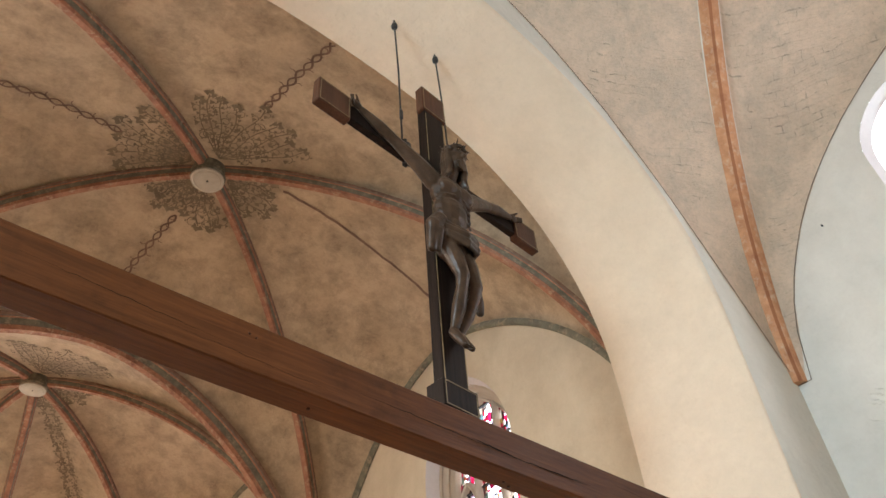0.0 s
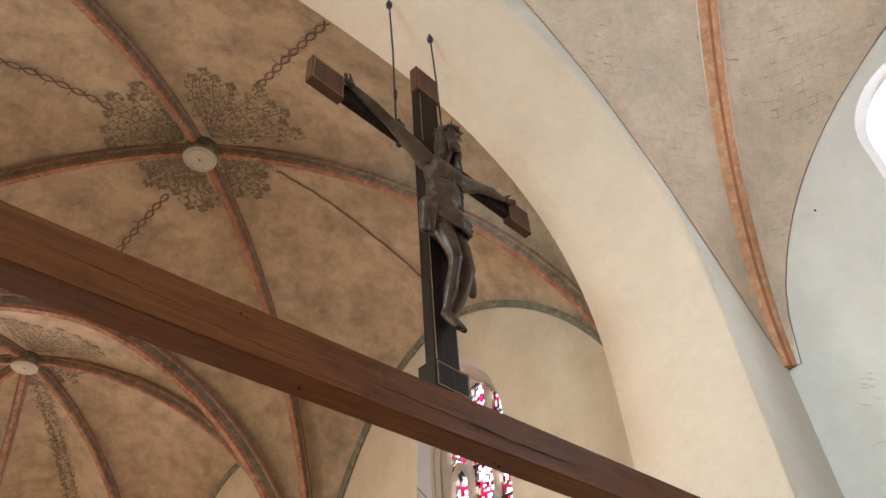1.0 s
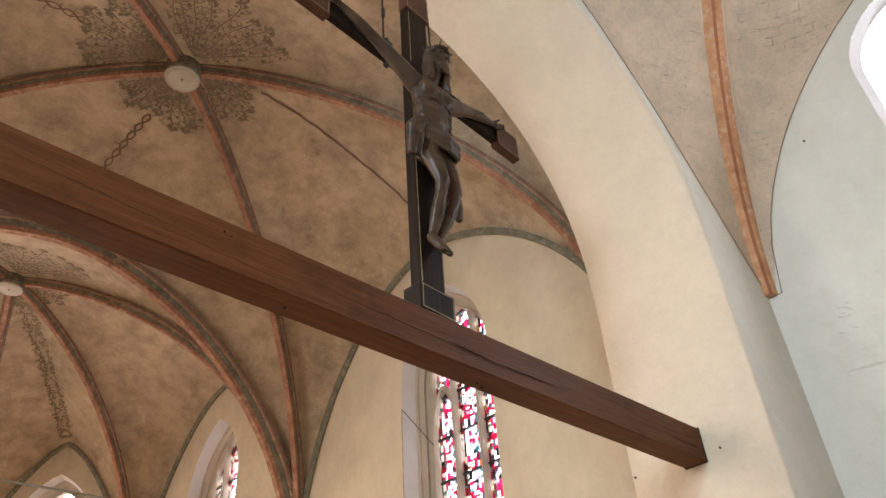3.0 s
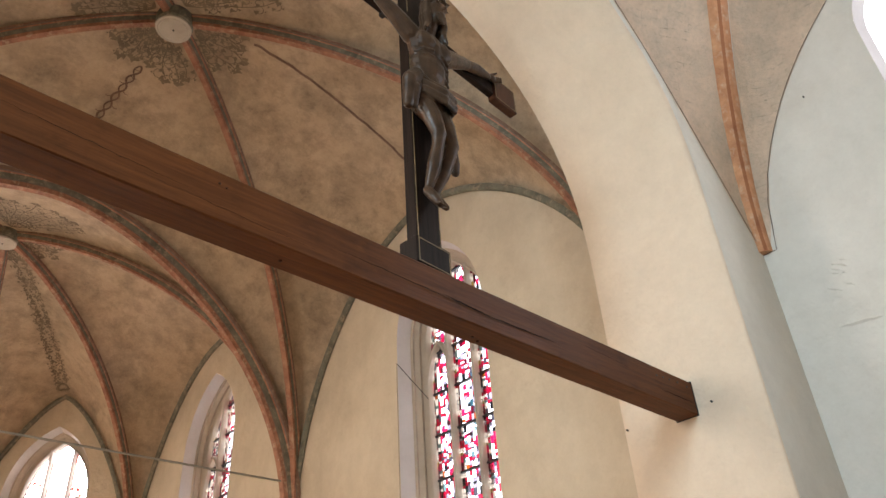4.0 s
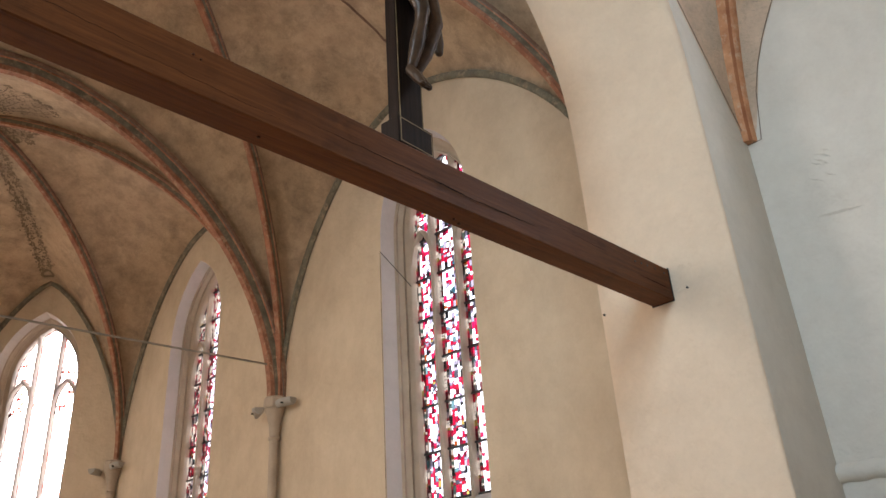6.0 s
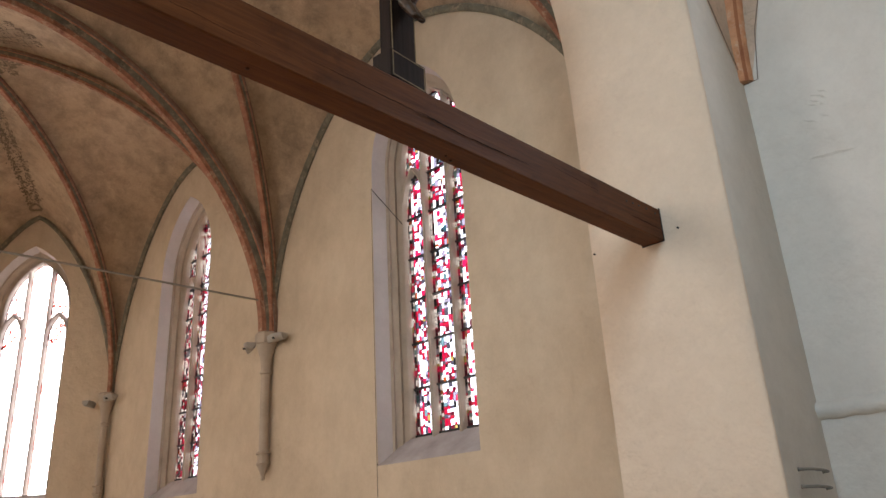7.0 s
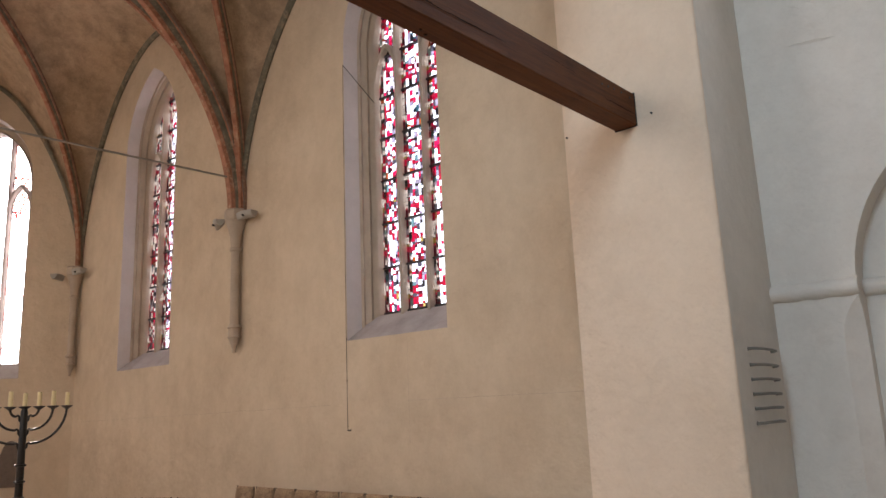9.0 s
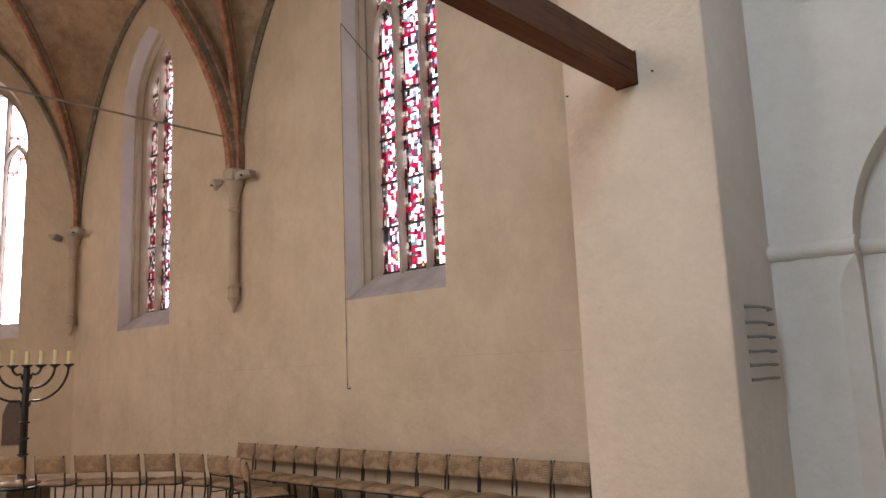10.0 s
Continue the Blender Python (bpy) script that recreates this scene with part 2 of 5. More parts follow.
def glass_material(name, stops):
    """Coloured panes: clear glass, tinted pane by pane."""
    m = bpy.data.materials.new(name)
    m.use_nodes = True
    nt = m.node_tree
    nt.nodes.remove(nt.nodes["Principled BSDF"])
    geo = nt.nodes.new("ShaderNodeNewGeometry")
    r = ramp(nt, geo.outputs["Random Per Island"], stops)
    r.color_ramp.interpolation = "CONSTANT"
    wave = noise_of(nt, 16.0, 3, 0.5)
    c = mixed(nt, 0.7, r.outputs[0], ramp(nt, wave, [(0.3, (0.45, 0.45, 0.48)), (0.65, (1.0, 1.0, 1.0))]).outputs[0], "MULTIPLY")
    tr = nt.nodes.new("ShaderNodeBsdfTransparent")
    nt.links.new(c, tr.inputs[0])
    gl = add(nt, "ShaderNodeBsdfGlossy", Roughness=0.12)
    mix = nt.nodes.new("ShaderNodeMixShader")
    mix.inputs[0].default_value = 0.05
    nt.links.new(tr.outputs[0], mix.inputs[1])
    nt.links.new(gl.outputs[0], mix.inputs[2])
    nt.links.new(mix.outputs[0], nt.nodes["Material Output"].inputs[0])
    return m


WHITE, PALE = (0.80, 0.80, 0.83), (0.22, 0.19, 0.24)
RUBY, DEEP, ROSE = (0.25, 0.002, 0.020), (0.07, 0.001, 0.010), (0.42, 0.008, 0.055)
M_GLASS = glass_material("stained_glass", [
    (0.0, WHITE), (0.25, RUBY), (0.39, WHITE), (0.56, DEEP), (0.62, PALE), (0.70, ROSE), (0.78, (0.05, 0.045, 0.06)),
    (0.835, (0.10, 0.17, 0.18)), (0.865, (0.006, 0.006, 0.008)), (0.925, (0.26, 0.055, 0.006)), (0.94, (0.26, 0.19, 0.05)), (0.955, (0.02, 0.06, 0.08)), (0.965, WHITE)])
# pale panes in place of stained ones, for windows burnt out by glare
M_GLASS_SUN = glass_material("sunlit_stained_glass", [
    (0.0, (0.86, 0.85, 0.85)), (0.45, (0.76, 0.68, 0.68)), (0.62, (0.86, 0.83, 0.83)), (0.90, (0.5, 0.14, 0.12)), (0.95, (0.8, 0.74, 0.68))])
M_GLASS_ROSE = glass_material("sunlit_red_glass", [
    (0.0, (0.86, 0.80, 0.80)), (0.50, (0.026, 0.0015, 0.001)), (0.68, (0.12, 0.03, 0.025)), (0.80, (0.86, 0.80, 0.80)), (0.93, (0.02, 0.001, 0.001))])


# ---- mesh helpers ----
def build(name, verts, faces, mats, slots=None, smooth=False):
    me = bpy.data.meshes.new(name)
    me.from_pydata([tuple(v) for v in verts], [], faces)
    for m in mats if isinstance(mats, (list, tuple)) else [mats]:
        me.materials.append(m)
    if slots is not None:
        me.polygons.foreach_set("material_index", slots)
    if smooth:
        me.polygons.foreach_set("use_smooth", [True] * len(me.polygons))
    me.update()
    return me


def part(name, data, parent=None, label="", m=None):
    """Links a mesh as one object, under a thing or a part."""
    ob = new(name, data)
    ob.parent = parent
    if m is not None:
        ob.matrix_basis = m
    return tagged(ob, label)


def empty(name, m=None):
    ob = new(name)
    ob.empty_display_size = 0.1
    if m is not None:
        ob.matrix_basis = m
    return ob


class Shape:
    """Verts and faces gathered for one mesh."""

    def __init__(self):
        self.v, self.f, self.s = [], [], []

    def quad(self, a, b, c, d, slot=0):
        n = len(self.v)
        self.v += [a, b, c, d]
        self.f.append((n, n + 1, n + 2, n + 3))
        self.s.append(slot)

    def poly(self, points, slot=0):
        n = len(self.v)
        self.v += list(points)
        self.f.append(tuple(range(n, n + len(points))))
        self.s.append(slot)

    def grid(self, rows, slot=0, closed=False):
        n, w = len(self.v), len(rows[0])
        for r in rows:
            self.v += list(r)
        for i in range(len(rows) - 1):
            for j in range(w if closed else w - 1):
                k = (j + 1) % w
                self.f.append((n + i * w + j, n + i * w + k, n + (i + 1) * w + k, n + (i + 1) * w + j))
                self.s.append(slot[j] if isinstance(slot, (list, tuple)) else slot)

    def box(self, x0, x1, y0, y1, z0, z1, slot=0, bevel=0.0):
        b = bevel
        if b <= 0:
            p = [(x, y, z) for z in (z0, z1) for x, y in ((x0, y0), (x1, y0), (x1, y1), (x0, y1))]
            n = len(self.v)
            self.v += p
            for f in ((3, 2, 1, 0), (4, 5, 6, 7), (0, 1, 5, 4), (1, 2, 6, 5), (2, 3, 7, 6), (3, 0, 4, 7)):
                self.f.append(tuple(n + i for i in f))
                self.s.append(slot)
            return
        rows = []
        for z, e in ((z0, b), (z0 + b, 0), (z1 - b, 0), (z1, b)):
            X0, X1, Y0, Y1 = x0 + e, x1 - e, y0 + e, y1 - e
            rows.append([(X0 + b - e, Y0, z), (X1 - b + e, Y0, z), (X1, Y0 + b - e, z), (X1, Y1 - b + e, z),
                         (X1 - b + e, Y1, z), (X0 + b - e, Y1, z), (X0, Y1 - b + e, z), (X0, Y0 + b - e, z)])
        self.grid(rows, slot, closed=True)
        self.poly(rows[0][::-1], slot)
        self.poly(rows[-1], slot)

    def tube(self, path, radius, sides=8, slot=0, cap=True):
        rows, pts = [], [Vector(p) for p in path]
        side = None
        for i, p in enumerate(pts):
            d = (pts[min(i + 1, len(pts) - 1)] - pts[max(i - 1, 0)]).normalized()
            ref = side if side is not None else (Vector((0, 0, 1)) if abs(d.z) < 0.9 else Vector((1, 0, 0)))
            a = (ref - d * ref.dot(d)).normalized()
            side, c = a, d.cross(a)
            r = radius[i] if isinstance(radius, (list, tuple)) else radius
            rows.append([p + r * (math.cos(k * math.tau / sides) * a + math.sin(k * math.tau / sides) * c) for k in range(sides)])
        self.grid(rows, slot, closed=True)
        if cap:
            self.poly(rows[0][::-1], slot)
            self.poly(rows[-1], slot)

    def lathe(self, profile, at=(0, 0, 0), sides=16, slot=0):
        rows = [[(at[0] + r * math.cos(k * math.tau / sides), at[1] + r * math.sin(k * math.tau / sides), at[2] + z) for k in range(sides)] for r, z in profile]
        self.grid(rows, slot, closed=True)
        self.poly(rows[0][::-1], slot)
        self.poly(rows[-1], slot)

    def mesh(self, name, mats, smooth=False):
        return build(name, self.v, self.f, mats, self.s, smooth)


def smooth_by_angle(me, degrees=35):
    bm = bmesh.new()
    bm.from_mesh(me)
    bmesh.ops.remove_doubles(bm, verts=bm.verts, dist=0.0004)
    bmesh.ops.recalc_face_normals(bm, faces=bm.faces)
    for f in bm.faces:
        f.smooth = True
    for e in bm.edges:
        if len(e.link_faces) == 2 and e.calc_face_angle(0) > radians(degrees):
            e.smooth = False
    bm.to_mesh(me)
    bm.free()
    return me


# ---- arches and walls ----
def pointed(half, spring, apex, inset=0.0, steps=10):
    """Half-contours of a pointed arch from the left springing over the apex to the right: (u, z)."""
    rise = apex - spring
    r = (half * half + rise * rise) / (2 * half)
    cx = r - half
    top = math.acos(min(1, cx / (r - inset))) if cx < r - inset else 0.0
    right = [(-cx + (r - inset) * math.cos(top * k / steps), spring + (r - inset) * math.sin(top * k / steps)) for k in range(steps + 1)]
    return [(-u, z) for u, z in right[:-1]] + [(0.0, right[-1][1])] + right[:-1][::-1]


class Side:
    """A frame on a wall: u along it, z up, d into it, away from the room."""

    def __init__(self, x, y, angle):
        self.o = Vector((x, y, 0))
        a = radians(angle)
        self.u, self.n = Vector((math.cos(a), math.sin(a), 0)), Vector((math.sin(a), -math.cos(a), 0))

    def at(self, u, z, d=0.0):
        return self.o + self.u * u + self.n * d + Vector((0, 0, z))


REVEAL = [(0.0, 0.0), (0.21, 0.055), (0.23, 0.085), (0.265, 0.075), (0.30, 0.10), (0.32, 0.135), (0.36, 0.13), (0.40, 0.165), (0.42, 0.20), (0.50, 0.21)]


def opening_wall(name, side, length, top, holes, mat, thick=0.95, label="", base=0.0):
    """A wall with pointed openings (centre, half width, sill, spring, apex) and moulded reveals."""
    s = Shape()
    for d in (0.0, thick):
        last = 0.0
        for c, h, sill, spring, apex in holes:
            e = 0.0 if d == 0 else -0.25
            s.quad(side.at(last, base, d), side.at(c - h + e, base, d), side.at(c - h + e, top, d), side.at(last, top, d))
            s.quad(side.at(c - h + e, base, d), side.at(c + h - e, base, d), side.at(c + h - e, sill + e, d), side.at(c - h + e, sill + e, d))
            line = pointed(h, spring, apex, e)
            for (u0, z0), (u1, z1) in zip(line, line[1:]):
                s.quad(side.at(c + u0, z0, d), side.at(c + u1, z1, d), side.at(c + u1, top, d), side.at(c + u0, top, d))
            last = c + h - e
        s.quad(side.at(last, base, d), side.at(length, base, d), side.at(length, top, d), side.at(last, top, d))
    for u in (0, length):
        s.quad(side.at(u, base, 0), side.at(u, base, thick), side.at(u, top, thick), side.at(u, top, 0))
    s.quad(side.at(0, top, 0), side.at(length, top, 0), side.at(length, top, thick), side.at(0, top, thick))
    wall = part(name, s.mesh(name, mat))
    tagged(wall, label, "wall", kind="structure")
    return wall


def reveal_of(side, hole, parent):
    c, h, sill, spring, apex = hole
    rows = []
    for d, e in REVEAL + [(0.58, 0.21), (0.95, -0.25)]:
        z = sill + 0.335 * min(d / 0.42, 1.0)
        line = [(-(h - e), z)] + pointed(h, spring, apex, e) + [(h - e, z)]
        rows.append([side.at(c + u, v, d) for u, v in line])
    s = Shape()
    s.grid(rows[:2])
    part("reveal", s.mesh("reveal", M_REVEAL), parent, "pale plastered splayed reveal")
    s = Shape()
    s.grid(rows[1:])
    part("moulded_jamb", smooth_by_angle(s.mesh("moulded_jamb", M_STONE), 40), parent, "grey sandstone moulded jamb")
    s = Shape()
    for a, b in zip(rows, rows[1:]):
        s.quad(a[0], a[-1], b[-1], b[0])
    part("sill", s.mesh("sill", M_SILL), parent, "sloping grey stone sill")


def bar_along(s, side, c, line, d0, d1, w):
    """A moulded stone bar of width w along (u, z) points, between the depths d0 and d1."""
    pts = [Vector((u, z)) for u, z in line]
    rows = []
    for i, p in enumerate(pts):
        t = (pts[min(i + 1, len(pts) - 1)] - pts[max(i - 1, 0)]).normalized()
        n = Vector((-t.y, t.x))
        prof = [(-0.5, 0.55), (-0.28, 0.12), (0.0, 0.0), (0.28, 0.12), (0.5, 0.55), (0.5, 1.0), (-0.5, 1.0)]
        rows.append([side.at(c + p.x + n.x * a * w, p.y + n.y * a * w, d0 + (d1 - d0) * b) for a, b in prof])
    s.grid(rows, 0, closed=True)


def panes_in(s, side, c, u0, u1, z0, z1, d, limit, rng, g=0.003):
    """Small panes with gaps for the leads, in columns of uneven height."""
    n = max(3, round((u1 - u0) / 0.050))
    cuts = [u0 + (u1 - u0) * (k + (rng.uniform(-0.22, 0.22) if 0 < k < n else 0)) / n for k in range(n + 1)]
    for a, b in zip(cuts, cuts[1:]):
        z = z0
        while z < z1 - 0.01:
            h = rng.choice((0.03, 0.038, 0.048, 0.06, 0.08, 0.10))
            e = min(z + h, z1)
            if z1 - e < 0.035:
                e = z1
            q = [(a + g, z + g), (b - g, z + g), (b - g, e - g), (a + g, e - g)]
            q = [(u, min(v, limit(u))) for u, v in q]
            if q[2][1] - q[1][1] > 0.004 or q[3][1] - q[0][1] > 0.004:
                if rng.random() < 0.07 and e - z > 0.05:
                    mid = ((a + b) / 2, (z + e) / 2)
                    for i in range(4):
                        s.poly([side.at(c + u, v, d) for u, v in (q[i], q[(i + 1) % 4], mid)])
                else:
                    s.poly([side.at(c + u, v, d) for u, v in q])
                if g > 0.001:
                    o = [(a, z), (b, z), (b, min(e, limit(b))), (a, min(e, limit(a)))]
                    for i in range(4):
                        j = (i + 1) % 4
                        s.poly([side.at(c + u, v, d) for u, v in (o[i], o[j], q[j], q[i])], 1)
            z = e


def church_window(name, side, hole, seed, glass, label, bars=True):
    """Three lights with stone mullions, side heads, iron bars and leaded panes."""
    c, h, sill, spring, apex = hole
    root = empty(name, Matrix.Translation(side.at(c, sill, 0)))
    tagged(root, label, "window", kind="structure")
    inv = root.matrix_basis.inverted()
    rng = random.Random(seed)
    made = []
    g, bottom, d = h - 0.21, sill + 0.335, 0.47
    line = pointed(h, spring, apex, 0.21, 16)

    def limit(u, less=0.0):
        u = max(-g, min(g, u))
        for (a, za), (b, zb) in zip(line, line[1:]):
            if a <= u <= b:
                return za + (zb - za) * (u - a) / max(b - a, 1e-6) - less
        return spring

    reveal_of(side, hole, root)
    # without bars: stone thinned and paled to stand in for washing glare
    w, stone = (0.082, M_STONE) if bars else (0.06, M_REVEAL)
    m = g * 0.36
    for u in (-m, m):
        s = Shape()
        bar_along(s, side, c, [(u, bottom - 0.03), (u, spring), (u, limit(u) + 0.02)], 0.36, 0.56, w)
        part("mullion", smooth_by_angle(s.mesh("mullion", stone), 30), root, "grey sandstone mullion, paler in the glaring apse window")
    lo, hi = spring - 0.55, spring - 0.02
    for sgn in (-1, 1):
        cu, hh = sgn * (g + m) / 2, (g - m) / 2
        s = Shape()
        bar_along(s, side, c, [(cu + u, z) for u, z in pointed(hh, lo, hi, -0.01)], 0.38, 0.54, 0.085)
        part("tracery_arch", smooth_by_angle(s.mesh("tracery_arch", stone), 30), root, "pointed sandstone tracery head")
    s = Shape()
    bar_along(s, side, c, [(u, z) for u, z in [(-g, bottom)] + line + [(g, bottom)]], 0.38, 0.56, 0.055)
    part("tracery_frame", smooth_by_angle(s.mesh("tracery_frame", stone), 30), root, "sandstone window frame")
    step = 0.61
    rows = [bottom + 0.02 + k * step for k in range(int((apex - bottom) / step) + 2)]
    for a, b in ((-g, -m - w / 2 + 0.01), (-m + w / 2 - 0.01, m - w / 2 + 0.01), (m + w / 2 - 0.01, g)):
        for z0, z1 in zip(rows, rows[1:]):
            tallest = max(limit(a + (b - a) * k / 6) for k in range(7))
            if z0 > tallest - 0.05:
                continue
            s = Shape()
            panes_in(s, side, c, a, b, z0 + (0.012 if bars else 0), min(z1, tallest) - (0.012 if bars else 0), d, limit, rng, 0.003 if bars else 0.0005)
            if s.f:
                rosy = not bars and lo - 0.35 < z0 < hi + 0.25 and abs(a + b) > 0.2
                ob = part("glass_panel", s.mesh("glass_panel", [M_GLASS_ROSE if rosy else glass, M_CABLE]), root, "leaded red and white glass")
                ob.visible_shadow = False
            s = Shape()
            pts = [side.at(c + u, z, dd) for u in (a, b) for z, dd in ((z0 - 0.014, d - 0.02), (z0 + 0.014, d - 0.02), (z0 + 0.014, d + 0.02), (z0 - 0.014, d + 0.02))]
            s.grid([pts[:4], pts[4:]], 0, closed=True)
            if bars and z0 < limit((a + b) / 2):
                part("saddle_bar", s.mesh("saddle_bar", M_IRON), root, "black iron bar")
    for ob in root.children:
        ob.matrix_parent_inverse = inv
    return root


TOP = 10.6
H1 = (TURN_Y - 3.80, 0.87, 2.69, 6.85, 8.25)
H2 = (TURN_Y - 10.20, 0.96, 2.70, 6.95, 8.45)
RIGHT = Side(WALL, TURN_Y, -90)
# u runs towards the nave along the right wall; d points outwards
RIGHT.n = Vector((1, 0, 0))
HOLES_R = sorted([H1, H2])
SLANT_LEN = math.hypot(APSE_X - WALL, APSE_Y - TURN_Y)
SLANT = Side(APSE_X, APSE_Y, math.degrees(math.atan2(TURN_Y - APSE_Y, WALL - APSE_X)))
SLANT.n = Vector((1, 1, 0)).normalized()
H3 = (SLANT_LEN / 2, 0.93, 2.72, 6.9, 8.35)
opening_wall("wall_south", RIGHT, TURN_Y - ARCH_E, TOP, HOLES_R, M_CHOIR, label="ochre plastered choir wall with tall windows")
opening_wall("wall_southeast", SLANT, SLANT_LEN, TOP, [H3], M_CHOIR, label="ochre plastered slanting apse wall")
# walls out of view: their openings are assumed, added to carry lamps
EAST = Side(2 * MID - APSE_X, APSE_Y, 0)
EAST.n = Vector((0, 1, 0))
HE = ((APSE_X - MID), 0.8, 2.72, 6.9, 8.2)
opening_wall("wall_east", EAST, 2 * (APSE_X - MID), TOP, [HE], M_CHOIR, label="ochre plastered east wall")
NSLANT = Side(LEFT, TURN_Y, math.degrees(math.atan2(APSE_Y - TURN_Y, WALL - APSE_X)))
NSLANT.n = Vector((-1, 1, 0)).normalized()
opening_wall("wall_northeast", NSLANT, SLANT_LEN, TOP, [H3], M_CHOIR, label="ochre plastered slanting apse wall")
NORTH = Side(LEFT, ARCH_E, 90)
NORTH.n = Vector((-1, 0, 0))
HN1, HN2 = (3.80 - ARCH_E, 0.87, 2.72, 6.85, 8.25), (10.25 - ARCH_E, 0.96, 2.72, 6.95, 8.45)
opening_wall("wall_north", NORTH, TURN_Y - ARCH_E, TOP, [HN1, HN2], M_CHOIR, label="ochre plastered choir wall")

church_window("window_1", RIGHT, H1, 11, M_GLASS, "tall pointed window of red and white leaded glass")
church_window("window_2", RIGHT, H2, 23, M_GLASS, "tall pointed window of red and white leaded glass")
church_window("window_3", SLANT, H3, 37, M_GLASS_SUN, "sunlit pointed apse window with dazzling bright glass", False)

def glow(name, color, strength):
    m = bpy.data.materials.new(name)
    m.use_nodes = True
    nt = m.node_tree
    nt.nodes.remove(nt.nodes["Principled BSDF"])
    e = add(nt, "ShaderNodeEmission", Color=(*color, 1), Strength=strength)
    nt.links.new(e.outputs[0], nt.nodes["Material Output"].inputs[0])
    return m


def bright_sky(side, c, z0, z1, half, d, mat):
    s = Shape()
    s.quad(side.at(c - half, z0, d), side.at(c + half, z0, d), side.at(c + half, z1, d), side.at(c - half, z1, d))
    tagged(part("backdrop", s.mesh("backdrop", mat)), "bright hazy sky outside the window", "sky", kind="structure")


SKY_HAZE, SKY_SUN = glow("hazy_sky", (0.92, 0.96, 1.0), 5.5), glow("sunlit_haze", (1.0, 0.95, 0.92), 45.0)
for hole in (H1, H2):
    bright_sky(RIGHT, hole[0], 1.5, 9.5, 2.4, 1.3, SKY_HAZE)
# strong glowing sheet for the glare, made wide to light the apse too
bright_sky(SLANT, H3[0] - 3.0, 0.5, 13.2, 11.0, 14.0, SKY_SUN)

# daylight in the openings, just outside the glass; unseen sides get assumed lamps too
for side, hole, watts, col in ((RIGHT, H1, 46, DAY), (RIGHT, H2, 58, DAY), (SLANT, H3, 40, WARM), (EAST, HE, 95, WARM),
                               (NSLANT, H3, 55, WARM), (NORTH, HN1, 215, WARM), (NORTH, HN2, 110, WARM)):
    c, h, sill, spring, apex = hole
    zc = (sill + apex) / 2 + 0.1
    # the assumed north lamps aim down, narrowed, to brighten the low south wall
    opening_light(side.at(c, zc, 0.64), side.at(c, zc - (2.2 if side is NORTH else 0.0), -2), 2 * h - 0.30, apex - sill, watts, col).data.spread = radians(145 if side is NORTH else 180)


# ---- chancel arch wall ----
def arch_line(cx, half, spring, rise, n, steps=44):
    out = []
    for k in range(steps + 1):
        u = math.cos(math.pi * k / steps)
        v = max(0.0, 1 - abs(u) ** n) ** (1 / n)
        out.append((cx + half * u, spring + rise * v))
    return out


near = [(0.0, 0.0), (0.0, 2.0), (0.0, 4.0), (0.0, 4.7)] + arch_line(MID, 3.55, 6.05, 2.88, 2.33, 60) + [(2 * MID, 4.7), (2 * MID, 4.0), (2 * MID, 2.0), (2 * MID, 0.0)]
far = [(0.0, 0.0), (0.0, 2.0), (0.0, 4.0), (0.0, 4.7)] + arch_line(MID, 3.55, 5.8, 3.15, 2.35, 60) + [(2 * MID, 4.7), (2 * MID, 4.0), (2 * MID, 2.0), (2 * MID, 0.0)]
def outward(x, z, e):
    v = Vector((x - MID, max(0.0, z - 5.85) * 1.1)).normalized()
    return x + v.x * e, z + v.y * e


def waver(x, z):
    """How far the hand-worked arris strays from the wall face along the arch."""
    return 0.012 * noise.noise(Vector((x * 1.3, 2.0, z * 1.3))) * min(1.0, max(0.0, (z - 4.7) / 0.5))


def softness(z):
    """The arris is sharp on the pier and worn round towards the crown."""
    return 0.6 + 0.7 * min(1.0, max(0.0, (z - 5.6) / 1.2))


s = Shape()
rows = []
for y, e in ((0.0, 0.035), (0.004, 0.022), (0.012, 0.011), (0.024, 0.004)):
    row = []
    for x, z in near:
        k = softness(z)
        px, pz = outward(x, z, e * k)
        row.append((px, ARCH_W + y * k + waver(x, z), pz))
    rows.append(row)
near_face = [outward(x, z, 0.035 * softness(z)) for x, z in near]
for k in range(15):
    f = 0.055 + 0.945 * k / 14
    row = []
    for (xa, za), (xb, zb) in zip(near, far):
        x, z, y = xa + (xb - xa) * f, za + (zb - za) * f, ARCH_W + (ARCH_E - ARCH_W) * f + waver(xa, za) * (1 - f) ** 2
        wob = 0.014 * noise.noise(Vector((x * 0.9, y * 1.6, z * 0.9)))
        row.append((x + (wob if 0 < k < 14 else 0), y, z + (wob if 0 < k < 14 and z > 5 else 0)))
    rows.append(row)
s.grid(rows)
part("arch_soffit", smooth_by_angle(s.mesh("arch_soffit", M_ARCH), 60))
tagged(bpy.data.objects["arch_soffit"], "broad cream plastered soffit of the chancel arch", "arch", kind="structure")
